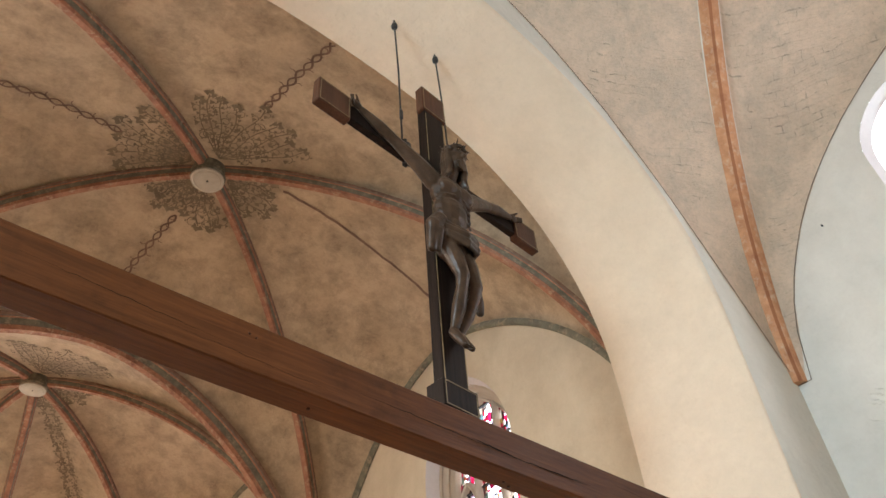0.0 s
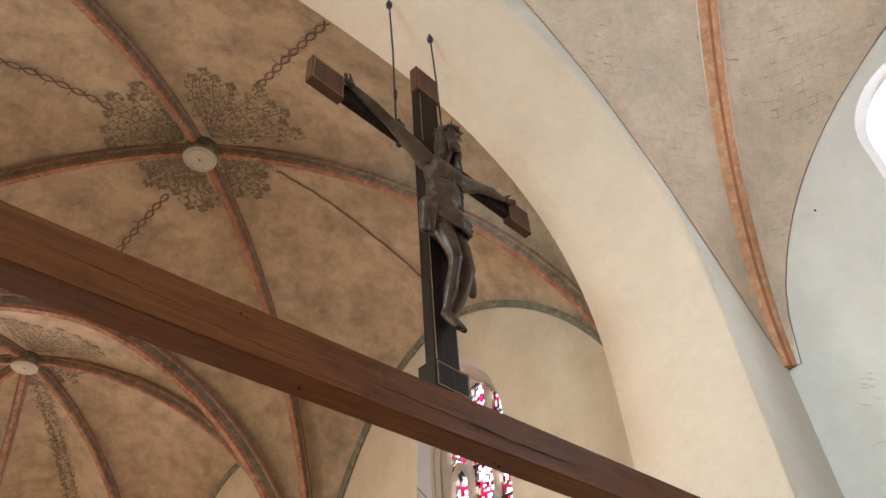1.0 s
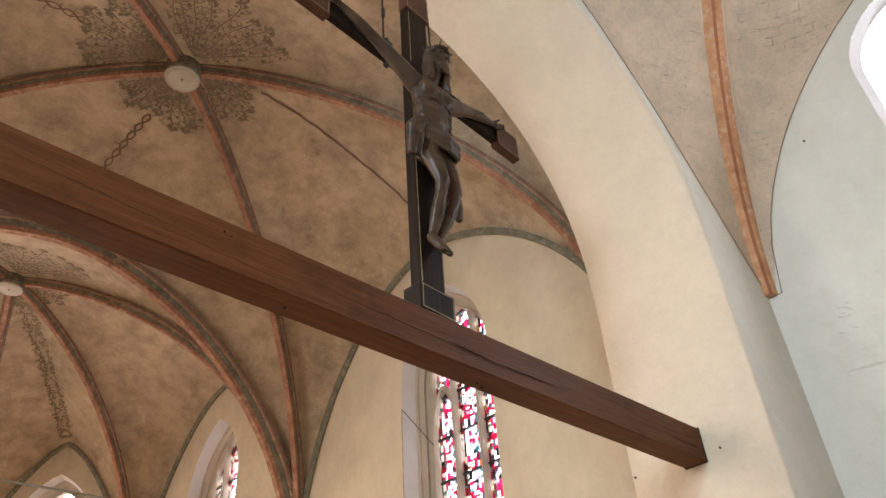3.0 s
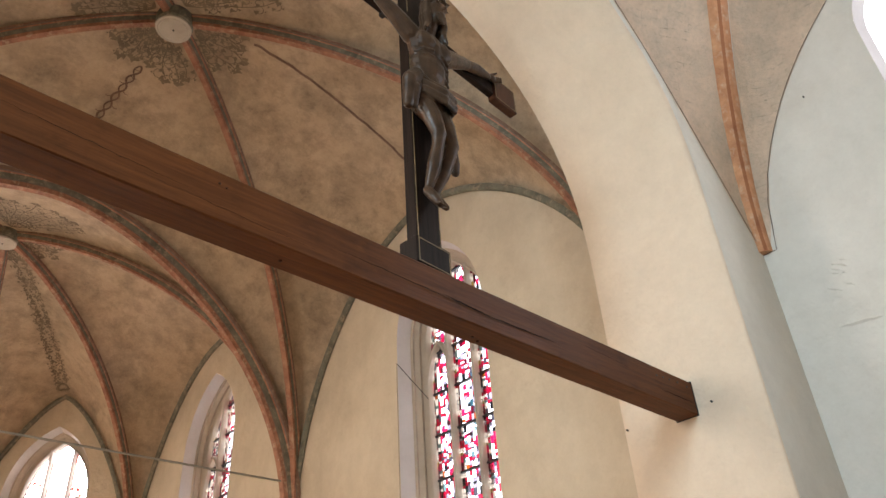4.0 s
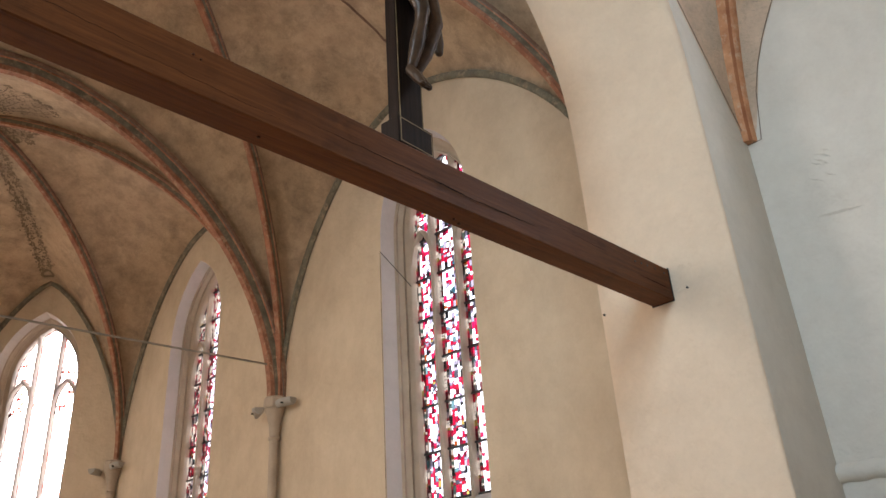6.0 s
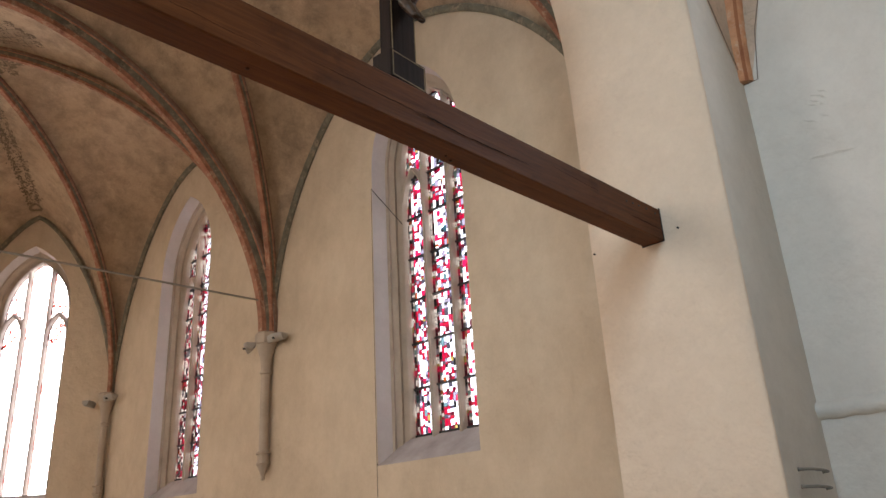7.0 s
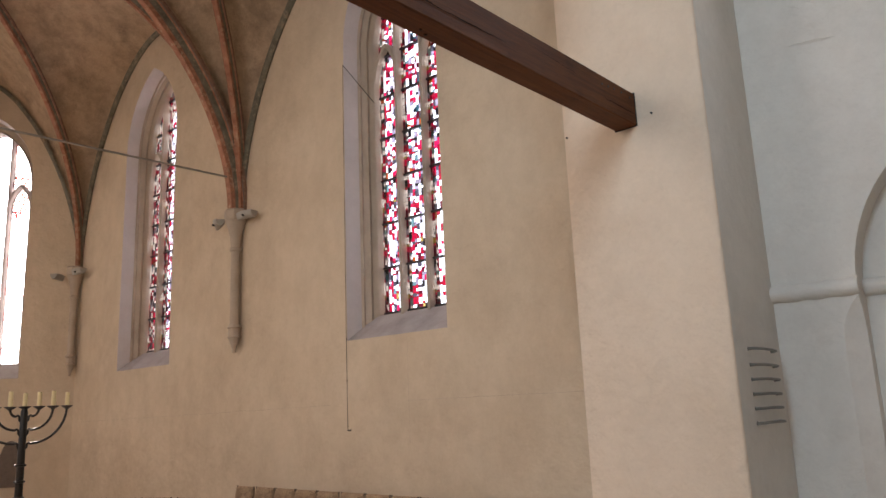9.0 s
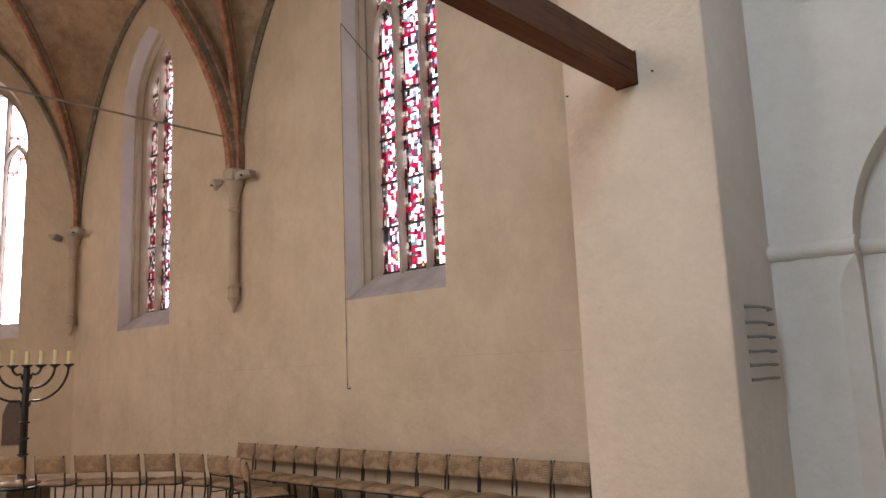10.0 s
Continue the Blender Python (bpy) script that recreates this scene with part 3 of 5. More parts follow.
for nm, y, line, mat, x0, x1, top in (("arch_wall_west", ARCH_W, near_face, M_NAVE, NAVE_LEFT, NAVE, 11.5), ("arch_wall_east", ARCH_E, far, M_CHOIR, LEFT, WALL, 11.5)):
    s = Shape()
    for (xa, za), (xb, zb) in zip(line, line[1:]):
        if abs(xa - xb) > 1e-5:
            wa, wb = (waver(xa, za), waver(xb, zb)) if y == ARCH_W else (0.0, 0.0)
            s.quad((xa, y + wa, za), (xb, y + wb, zb), (xb, y, top), (xa, y, top))
    s.quad((line[0][0], y, 0), (x1, y, 0), (x1, y, top), (line[0][0], y, top))
    s.quad((line[-1][0], y, 0), (x0, y, 0), (x0, y, top), (line[-1][0], y, top))
    tagged(part(nm, s.mesh(nm, mat)), "plastered face of the chancel arch wall", "wall", kind="structure")


# ---- vaults ----
def swell(u, p=1.75, q=0.55):
    return max(0.0, 1 - min(1.0, abs(u)) ** p) ** q


def web(boss, a, b, spring, apex, edge=swell, full=0.5, spring_b=None):
    """One vault cell from the boss to the wall between the corners a and b: a function of s (0 boss, 1 wall) and t (0 a, 1 b)."""
    boss, a, b = Vector(boss), Vector((*a, 0)), Vector((*b, 0))

    def at(sv, t):
        p = boss.to_2d().lerp(a.to_2d().lerp(b.to_2d(), t), sv)
        foot = spring if spring_b is None else spring + (spring_b - spring) * t
        rib = foot + (boss.z - foot) * swell(sv, 1.75, full)
        ridge = boss.z + (apex - boss.z) * sv ** 1.8
        return Vector((p.x, p.y, rib + (ridge - rib) * edge(2 * t - 1)))

    return at


def cell(name, at, mat, n=26, m=32):
    s = Shape()
    rows = []
    for i in range(n + 1):
        sv = 0.001 + 0.999 * math.sin(math.pi / 2 * i / n)
        row = []
        for j in range(m + 1):
            t = 0.5 - 0.5 * math.cos(math.pi * j / m)
            p = at(sv, t)
            p.z += 0.018 * noise.noise(p * 1.1) * (1 if 0 < j < m else 0)
            row.append(p)
        rows.append(row)
    s.grid(rows)
    ob = part(name, s.mesh(name, mat, True))
    return ob


HALF_RIB = [(-0.090, 0.02), (-0.089, -0.022), (-0.084, -0.034), (-0.066, -0.042), (-0.060, -0.075), (-0.052, -0.098), (-0.050, -0.106), (-0.036, -0.148)]
RIB = HALF_RIB + [(-a, b) for a, b in HALF_RIB[::-1]]
RIB_SLOTS = [1, 3, 0, 2, 2, 3, 0, 0, 0, 3, 2, 2, 0, 3, 1]
WALLRIB = [(-0.04, 0.025), (-0.046, -0.025), (-0.028, -0.06), (0.01, -0.072), (0.04, -0.048), (0.048, 0.0)]


def sweep(name, path, profile, slots, mats, level=None):
    """A rib: the profile (across, down) swept along a path."""
    s, rows, pts = Shape(), [], [Vector(p) for p in path]
    for i, p in enumerate(pts):
        t = (pts[min(i + 1, len(pts) - 1)] - pts[max(i - 1, 0)]).normalized()
        if level is not None:
            across = level
        else:
            flat = (pts[-1] - pts[0]).to_2d().normalized()
            across = Vector((-flat.y, flat.x, 0))
        up = t.cross(across)
        if up.z < 0:
            up = -up
        across = up.cross(t) if up.cross(t).dot(across) > 0 else -up.cross(t)
        rows.append([p + across * a + up * b for a, b in profile])
    s.grid(rows, slots)
    s.poly(rows[-1])
    return smooth_by_angle(s.mesh(name, mats), 50)


def vault_ribs(boss, corners, spring, name="vault_rib", profile=RIB, slots=RIB_SLOTS, mats=None, label="", full=0.5):
    for cx, cy in corners:
        path = []
        for k in range(37):
            sv = 0.02 + 0.98 * math.sin(math.pi / 2 * k / 36)
            z = spring + (boss[2] - spring) * swell(sv, 1.75, full)
            path.append((boss[0] + (cx - boss[0]) * sv, boss[1] + (cy - boss[1]) * sv, z + 0.01))
        ob = part(name, sweep(name, path, profile, slots, mats or [M_RED, M_BROWN, M_GREY, M_LINE]))
        tagged(ob, label or "painted vault rib in worn red and grey-green", "vault rib", "vault ribs", "structure")


def full_edge(u):
    return max(0.0, 1 - abs(u) ** 2.4) ** (1 / 2.4)


def peaked(u):
    return max(0.0, 1 - min(1.0, abs(u)) ** 1.35) ** 0.62


B1, B2 = (MID, 3.90, BOSS), (MID - 0.05, 10.1, BOSS)
C = dict(aw=(WALL, ARCH_E), sh=(WALL, SHAFT), tn=(WALL, TURN_Y), ap=(APSE_X, APSE_Y),
         naw=(LEFT, ARCH_E), nsh=(LEFT, SHAFT), ntn=(LEFT, TURN_Y), nap=(2 * MID - APSE_X, APSE_Y))
CELLS = {
    "south": web(B1, C["sh"], C["aw"], SPRING, 8.97, spring_b=5.6), "west": web(B1, C["aw"], C["naw"], 5.6, 9.25, full_edge, spring_b=6.1),
    "north": web(B1, C["naw"], C["nsh"], 6.1, 8.95, spring_b=SPRING), "middle": web(B1, C["nsh"], C["sh"], SPRING, 9.16),
    "apse_south": web(B2, C["tn"], C["sh"], SPRING, 9.12), "apse_middle": web(B2, C["sh"], C["nsh"], SPRING, 9.16),
    "apse_southeast": web(B2, C["ap"], C["tn"], SPRING, 9.05, peaked), "apse_east": web(B2, C["nap"], C["ap"], SPRING, 8.9),
    "apse_northeast": web(B2, C["ntn"], C["nap"], SPRING, 9.0), "apse_north": web(B2, C["nsh"], C["ntn"], SPRING, 9.12),
}
for key, at in CELLS.items():
    tagged(cell("ceiling", at, M_VAULT), "sooty plastered vault cell between painted ribs", "vault", "vault cells", "structure")
vault_ribs(B1, [C["sh"], C["nsh"]], SPRING)
vault_ribs(B1, [C["aw"]], 5.6)
vault_ribs(B1, [C["naw"]], 6.1)
vault_ribs(B2, [C["sh"], C["tn"], C["ap"], C["nap"], C["ntn"], C["nsh"]], SPRING)


def edge_path(at, n=48):
    return [at(1.0, 0.5 - 0.5 * math.cos(math.pi * k / n)) for k in range(n + 1)]


# transverse arch between the two bays
BIG = [(a * 1.5, b * 1.5) for a, b in RIB]
tagged(part("transverse_arch", sweep("transverse_arch", [p + Vector((0, 0, 0.0)) for p in edge_path(CELLS["middle"])], BIG, RIB_SLOTS, [M_RED, M_BROWN, M_GREY, M_LINE])),
       "painted transverse arch in worn red and grey-green", "vault rib", kind="structure")
for key in ("south", "apse_south", "apse_southeast", "apse_east", "apse_northeast", "apse_north", "north"):
    path = edge_path(CELLS[key])
    mid = Vector((*CELLS[key](0.9, 0.5).to_2d(), 0)) - Vector((*CELLS[key](1, 0.5).to_2d(), 0))
    path = [p + mid.normalized() * 0.03 for p in path]
    tagged(part("wall_rib", sweep("wall_rib", path, WALLRIB, [0] * 5, [M_GREY])), "thin grey-green painted wall rib", "vault rib", "wall ribs", "structure")


def boss_stone(at):
    root = empty("vault_boss", Matrix.Translation(at))
    s = Shape()
    s.lathe([(0.22, 0.02), (0.235, -0.06), (0.23, -0.17), (0.20, -0.20)], sides=24)
    part("drum", smooth_by_angle(s.mesh("drum", M_GREY)), root, "grey-green painted drum")
    s = Shape()
    s.lathe([(0.205, -0.195), (0.222, -0.21), (0.22, -0.228), (0.198, -0.236), (0.182, -0.231), (0.174, -0.238), (0.03, -0.24)], sides=32)
    part("disc", smooth_by_angle(s.mesh("disc", M_BOSS)), root, "pale round painted disc")
    s = Shape()
    s.lathe([(0.012, -0.21), (0.014, -0.245), (0.004, -0.25)], sides=10)
    part("hole", s.mesh("hole", M_IRON), root, "dark centre hole")
    return tagged(root, "pale round keystone disc on a grey-green drum", "vault boss", "vault bosses", "structure")


boss_stone(B1)
boss_stone(B2)


# ---- nave ----
NR = Side(NAVE, ARCH_W, -90)
NR.n = Vector((1, 0, 0))
LEN = ARCH_W - NAVE_END
NICHE = (0.67 + 1.36, 1.36, 0.0, 2.65, 4.01)
HW = (2.42, 0.80, 5.3, 7.72, 8.52)
s = Shape()
c, h, sill, spring, apex = NICHE
nl = [(-h, 0.0)] + pointed(h, spring, apex, 0, 18) + [(h, 0.0)]
for (u0, z0), (u1, z1) in zip(nl[1:-1], nl[2:-1]):
    s.quad(NR.at(c + u0, z0), NR.at(c + u1, z1), NR.at(c + u1, 4.6), NR.at(c + u0, 4.6))
s.quad(NR.at(0, 2.55), NR.at(c - h, 2.55), NR.at(c - h, 4.6), NR.at(0, 4.6))
rows = []
for z in (0.0, 1.2, 2.2, 2.3, 2.36, 2.42, 2.47, 2.51, 2.54, 2.55):
    f = 0.15 * (1 - max(0.0, (z - 2.2) / 0.35) ** 2.2)
    rows.append([NR.at(0, z), NR.at(c - h - f, z), NR.at(c - h, z, 0.75 * f), NR.at(c - h, z, 0.24)])
s.grid(rows)
s.quad(NR.at(c + h, 0), NR.at(LEN, 0), NR.at(LEN, 4.6), NR.at(c + h, 4.6))
s.grid([[NR.at(c + u, z, d) for u, z in [(-h, 2.55)] + nl[1:]] for d in (0.0, 0.03, 0.24)])
s.quad(NR.at(c - h - 0.1, 0, 0.24), NR.at(c + h + 0.1, 0, 0.24), NR.at(c + h + 0.1, 4.3, 0.24), NR.at(c - h - 0.1, 4.3, 0.24))
tagged(part("wall_nave_lower", s.mesh("wall_nave_lower", M_NAVE)), "lime-washed nave wall with a round-arched blind niche", "wall", kind="structure")
upper = opening_wall("wall_nave_upper", NR, LEN, 11.5, [HW], M_NAVE, label="lime-washed upper nave wall", base=4.6)
NW = empty("window_4", Matrix.Translation(NR.at(HW[0], HW[2])))
tagged(NW, "bright round-arched nave window in a splayed reveal", "window", kind="structure")
s = Shape()
s.grid([[NR.at(HW[0] + u, z, d) for u, z in [(-HW[1] + e, HW[2] + e)] + pointed(HW[1], HW[3], HW[4], e, 14) + [(HW[1] - e, HW[2] + e), (-HW[1] + e, HW[2] + e)]] for d, e in ((0, 0), (0.05, 0.025), (0.12, 0.07))])
part("reveal", smooth_by_angle(s.mesh("reveal", M_REVEAL), 40), NW, "pale plastered reveal")
bright_sky(NR, HW[0], 4.9, 9.0, 1.3, 0.45, SKY_HAZE)
s = Shape()
gl = [(-0.73, HW[2] + 0.07)] + pointed(HW[1], HW[3], HW[4], 0.07, 14) + [(0.73, HW[2] + 0.07)]
s.poly([NR.at(HW[0] + u, z, 0.12) for u, z in gl])
pane = part("pane", s.mesh("pane", M_GLASS_SUN), NW, "clear bright window pane")
pane.visible_shadow = False
for ob in NW.children:
    ob.matrix_parent_inverse = NW.matrix_basis.inverted()
opening_light(NR.at(HW[0], 6.95, 0.3), NR.at(HW[0], 6.6, -2), 1.3, 3.0, 40, COOL)

# string course, returning into the niche
s = Shape()
prof = [(0.0, -0.075), (-0.045, -0.06), (-0.075, -0.01), (-0.07, 0.03), (-0.04, 0.06), (0.0, 0.075)]
for u0, u1, d0 in ((0.0, 0.69, 0.0), (0.66, 2 * h + 0.6, 0.238), (2 * h + 0.63, LEN, 0.0)):
    rows = [[NR.at(u0 + (u1 - u0) * k / 12, 2.625 + z + 0.006 * math.sin(k * 1.7 + u0), d0 + d) for d, z in prof] for k in range(13)]
    s.grid(rows)
    s.poly(rows[0][::-1])
    s.poly(rows[-1])
tagged(part("string_course", smooth_by_angle(s.mesh("string_course", M_NAVE), 50)), "rounded lime-washed string course", "string course", kind="structure")

# unseen north side: openings and lamps assumed for light crossing the nave
NL = Side(NAVE_LEFT, NAVE_END, 90)
NL.n = Vector((-1, 0, 0))
HL1, HL2 = (3.6, 0.9, 4.6, 7.6, 8.5), (7.35, 0.9, 4.6, 7.6, 8.5)
opening_wall("wall_nave_north", NL, LEN, 11.5, [HL1, HL2], M_NAVE, label="unseen lime-washed nave wall with arched openings placed for the light")
# unseen west wall, dark to keep bounce light off the pier's west face
WS = Side(NAVE, NAVE_END, 180)
WS.n = Vector((0, -1, 0))
HWW = (NAVE - MID, 1.3, 3.5, 7.4, 8.7)
opening_wall("wall_west", WS, NAVE - NAVE_LEFT, 11.5, [HWW], M_STONE, label="unseen west wall, dark so that it reflects little light")
for side, hole, watts, col in ((NL, HL1, 60, DAY), (NL, HL2, 370, COOL), (WS, HWW, 2, DAY)):
    c, h, sill, spring, apex = hole
    zc = (sill + apex) / 2
    opening_light(side.at(c, zc, 0.5), side.at(c, zc - 0.6, -2), 2 * h - 0.45, apex - sill - 0.5, watts, col)


def west_edge(u):
    return max(0.0, 1 - abs(u) ** 2.4) ** 1.15


B3 = (MID, (ARCH_W + NAVE_END) / 2, 11.5)
NC = [(NAVE, ARCH_W), (NAVE, NAVE_END), (NAVE_LEFT, NAVE_END), (NAVE_LEFT, ARCH_W)]
NSP = 5.8
NAVE_CELLS = [web(B3, NC[0], NC[1], NSP, 9.4, lambda u: swell(u * 1.037), 0.55), web(B3, NC[1], NC[2], NSP, 9.7, full=0.55), web(B3, NC[2], NC[3], NSP, 9.5, full=0.55), web(B3, NC[3], NC[0], NSP, 9.6, west_edge, 0.55)]
for at in NAVE_CELLS:
    tagged(cell("ceiling", at, M_NAVEVAULT), "rough limewashed nave vault cell, tinted warm for bounce light", "vault", "nave vault cells", "structure")
NRIB = [(-0.125, 0.05), (-0.125, -0.03), (-0.112, -0.045), (-0.05, -0.085), (-0.018, -0.095), (0.018, -0.095), (0.05, -0.085), (0.112, -0.045), (0.125, -0.03), (0.125, 0.05)]
vault_ribs(B3, NC, NSP, "nave_rib", NRIB, [1, 3, 0, 0, 2, 0, 0, 3, 1], [M_ORANGE, M_LINE, M_ORANGE_DARK, M_NAVE], "flat orange painted nave rib with dark edges", 0.55)
for at, shift in ((NAVE_CELLS[0], Vector((-0.012, 0, 0))), (NAVE_CELLS[3], Vector((0, -0.012, 0)))):
    s = Shape()
    s.tube([p + shift + Vector((0, 0, 0.02 * noise.noise(p * 1.5))) for p in edge_path(at)], 0.004, 5)
    tagged(part("painted_line", s.mesh("painted_line", M_LINE)), "thin dark painted line along the vault edge", "painted line", "painted lines", "structure")

for nm, x0, x1, y0, y1 in (("floor_choir", LEFT - 1, WALL + 1, ARCH_W, APSE_Y + 1), ("floor_nave", NAVE_LEFT - 1, NAVE + 1, NAVE_END - 1, ARCH_W)):
    s = Shape()
    s.quad((x0, y0, 0), (x1, y0, 0), (x1, y1, 0), (x0, y1, 0))
    tagged(part(nm, s.mesh(nm, M_FLOOR)), "unseen floor, pale and warm to bounce light", "floor", kind="structure")
# unseen slab, added to shut out the sky above the vaults
s = Shape()
s.box(NAVE_LEFT - 1, NAVE + 1, NAVE_END - 1, APSE_Y + 1.2, 11.8, 12.0)
tagged(part("ceiling", s.mesh("ceiling", M_NAVE)), "plain unseen slab that shuts out skylight above the vaults", "roof", kind="structure")


# ---- beam and crucifix ----
BEAM_Z0, BEAM_Z1, BEAM_Y1 = 4.10, 4.395, 0.205
beam = empty("rood_beam", pose(0, 0, BEAM_Z0))
tagged(beam, "long red-brown timber beam spanning the chancel arch", "beam")
s = Shape()
rows = []
for k in range(41):
    x = -7.13 + 7.16 * k / 40
    j = [0.006 * noise.noise(Vector((x * 0.8, i * 3.1, 5.0))) for i in range(4)]
    zt = BEAM_Z1 - BEAM_Z0
    b = 0.008
    rows.append([(x, 0 + j[0], b), (x, b + j[0], j[1]), (x, BEAM_Y1 - b, j[1]), (x, BEAM_Y1, b), (x, BEAM_Y1, zt - b), (x, BEAM_Y1 - b, zt + j[2]), (x, b + j[3], zt + j[2]), (x, j[3], zt - b)])
s.grid(rows, 0, closed=True)
s.poly(rows[-1])
s.poly(rows[0][::-1])
part("timber", smooth_by_angle(s.mesh("timber", M_BEAM), 30), beam)


def crack_strip(points, width, lift):
    """A long narrow split on the beam's face, wider in its middle."""
    s, rows = Shape(), []
    n = len(points) - 1
    for i, (x, z) in enumerate(points):
        w = width * (0.15 + math.sin(math.pi * i / n)) / 1.15
        rows.append([(x, lift, z - w), (x, lift, z + w)])
    s.grid(rows)
    return s.mesh("split", M_CRACK)


s = Shape()
s.box(-0.012, 0.004, -0.006, BEAM_Y1 + 0.006, -0.006, BEAM_Z1 - BEAM_Z0 + 0.006, 0, 0.002)
part("end_shoe", s.mesh("end_shoe", M_IRON), beam, "thin dark iron end shoe")
rng = random.Random(5)
for x0, x1, z, drop, w in ((-3.78, -2.74, 0.124, 0.02, 0.0032), (-2.95, -2.5, 0.120, 0.022, 0.006), (-2.62, -1.86, 0.098, -0.014, 0.0042),
                           (-0.56, -0.03, 0.098, 0.006, 0.0038), (-5.6, -4.6, 0.16, 0.05, 0.0018), (-4.9, -3.9, 0.09, 0.03, 0.0014), (-1.6, -0.9, 0.20, 0.03, 0.0015)):
    pts = [(x0 + (x1 - x0) * k / 24, z - drop * k / 24 + 0.008 * noise.noise(Vector((k * 0.7, z * 50, 0)))) for k in range(25)]
    part("split", crack_strip(pts, w, -0.0065), beam, "dark drying split")
for x, z in ((-0.56, 0.212), (-0.46, 0.221), (-0.365, 0.226), (-0.24, 0.232), (-0.095, 0.228)):
    s = Shape()
    s.tube([(x, -0.008, z), (x, 0.01, z)], 0.009, 8)
    part("peg", s.mesh("peg", M_CABLE), beam, "small dark peg hole")
for x, y, r in ((-4.03, 0.12, 0.015), (-2.57, 0.13, 0.014), (-2.50, 0.155, 0.018)):
    s = Shape()
    s.lathe([(r * 0.8, 0.004), (r * 0.6, -0.007), (r * 0.2, -0.008)], at=(x, y, 0), sides=10)
    part("knot", s.mesh("knot", M_KNOT), beam, "dark knot")
for x, z, r in ((-4.48, 0.219, 0.012), (-4.44, 0.208, 0.009)):
    s = Shape()
    s.tube([(x, 0.004, z), (x, -0.007, z), (x, -0.0085, z)], [r * 0.7, r * 0.5, r * 0.2], 10)
    part("knot", s.mesh("knot", M_KNOT), beam, "dark knot")

CROSS = pose(-2.985, 0.10, 0, 0, 0, 3.8)
cross = empty("crucifix_cross", CROSS @ pose(0, 0, BEAM_Z1))
tagged(cross, "dark wooden cross with gilt-edged end plates standing on the beam", "cross")
DZ = -BEAM_Z1


def timber(name, x0, x1, y0, y1, z0, z1, mat, label="", trim=False):
    s = Shape()
    s.box(x0, x1, y0, y1, z0 + DZ, z1 + DZ, 0, 0.008)
    ob = part(name, s.mesh(name, mat), cross, label)
    if trim:
        e = 0.016
        s = Shape()
        for a0, a1, b0, b1 in ((x0 + e, x1 - e, z1 - e - 0.006, z1 - e), (x0 + e, x1 - e, z0 + e, z0 + e + 0.006), (x0 + e, x0 + e + 0.006, z0 + e, z1 - e), (x1 - e - 0.006, x1 - e, z0 + e, z1 - e)):
            s.box(a0, a1, y0 - 0.003, y0 + 0.002, b0 + DZ, b1 + DZ)
        part("gilt_line", s.mesh("gilt_line", M_GILT), ob, "thin worn gilt line")
    return ob


timber("upright", -0.115, 0.115, -0.05, 0.05, 4.50, 7.75, M_CROSS)
timber("crossbar", -1.15, -0.117, -0.045, 0.015, 6.62, 6.80, M_CROSS)
timber("crossbar", 0.117, 1.15, -0.045, 0.015, 6.62, 6.80, M_CROSS)
timber("end_plate", -1.26, -0.95, -0.062, 0.02, 6.575, 6.855, M_PLATE, "red-brown end plate", True)
timber("end_plate", 0.95, 1.26, -0.062, 0.02, 6.575, 6.855, M_PLATE, "red-brown end plate", True)
timber("end_plate", -0.145, 0.145, -0.062, 0.03, 7.50, 7.84, M_PLATE, "red-brown end plate", True)
timber("foot_block", -0.16, 0.16, -0.085, 0.075, BEAM_Z1, 4.60, M_CROSS, "dark foot block", True)
for x0, x1, z0, z1 in ((-0.108, -0.102, 4.62, 6.6), (0.102, 0.108, 4.62, 6.6), (-0.108, -0.102, 6.8, 7.46), (0.102, 0.108, 6.8, 7.46)):
    s = Shape()
    s.box(x0, x1, -0.053, -0.047, z0 + DZ, z1 + DZ)
    part("gilt_line", s.mesh("gilt_line", M_GILT), cross, "thin worn gilt line")
for x in (-0.33, 0.33):
    s = Shape()
    s.box(x - 0.022, x + 0.022, -0.055, 0.025, 6.595 + DZ, 6.84 + DZ, 0, 0.006)
    part("clamp", s.mesh("clamp", M_IRON), cross, "black iron clamp")
    s = Shape()
    s.tube([(x, 0, 6.84 + DZ), (x, 0, 6.92 + DZ)], 0.02, 8)
    part("eye_bolt", s.mesh("eye_bolt", M_IRON), cross, "black iron eye bolt")

for x in (-0.36, 0.215):
    p = CROSS @ Vector((x, 0, 0))
    rod = empty("hanging_rod", pose(p.x, p.y, 6.9))
    tagged(rod, "thin black iron rod hanging the cross from the arch", "rod", "hanging rods")
    s = Shape()
    s.tube([(0, 0, 0.0), (0.01, 0.03, 1.1), (0.0, 0.06, 2.02)], 0.009, 7)
    part("bar", s.mesh("bar", M_IRON), rod)
    s = Shape()
    s.tube([(0, 0.0, 0.28), (0, 0.0, 0.30), (0.0, 0.0, 0.40), (0.0, 0.0, 0.42)], [0.010, 0.017, 0.017, 0.010], 8)
    part("turnbuckle", s.mesh("turnbuckle", M_IRON), rod)
    s = Shape()
    s.lathe([(0.012, 1.85), (0.03, 1.87), (0.034, 1.91), (0.02, 1.96)], at=(0, 0.057, 0), sides=10)
    part("ceiling_hook", s.mesh("ceiling_hook", M_IRON), rod)


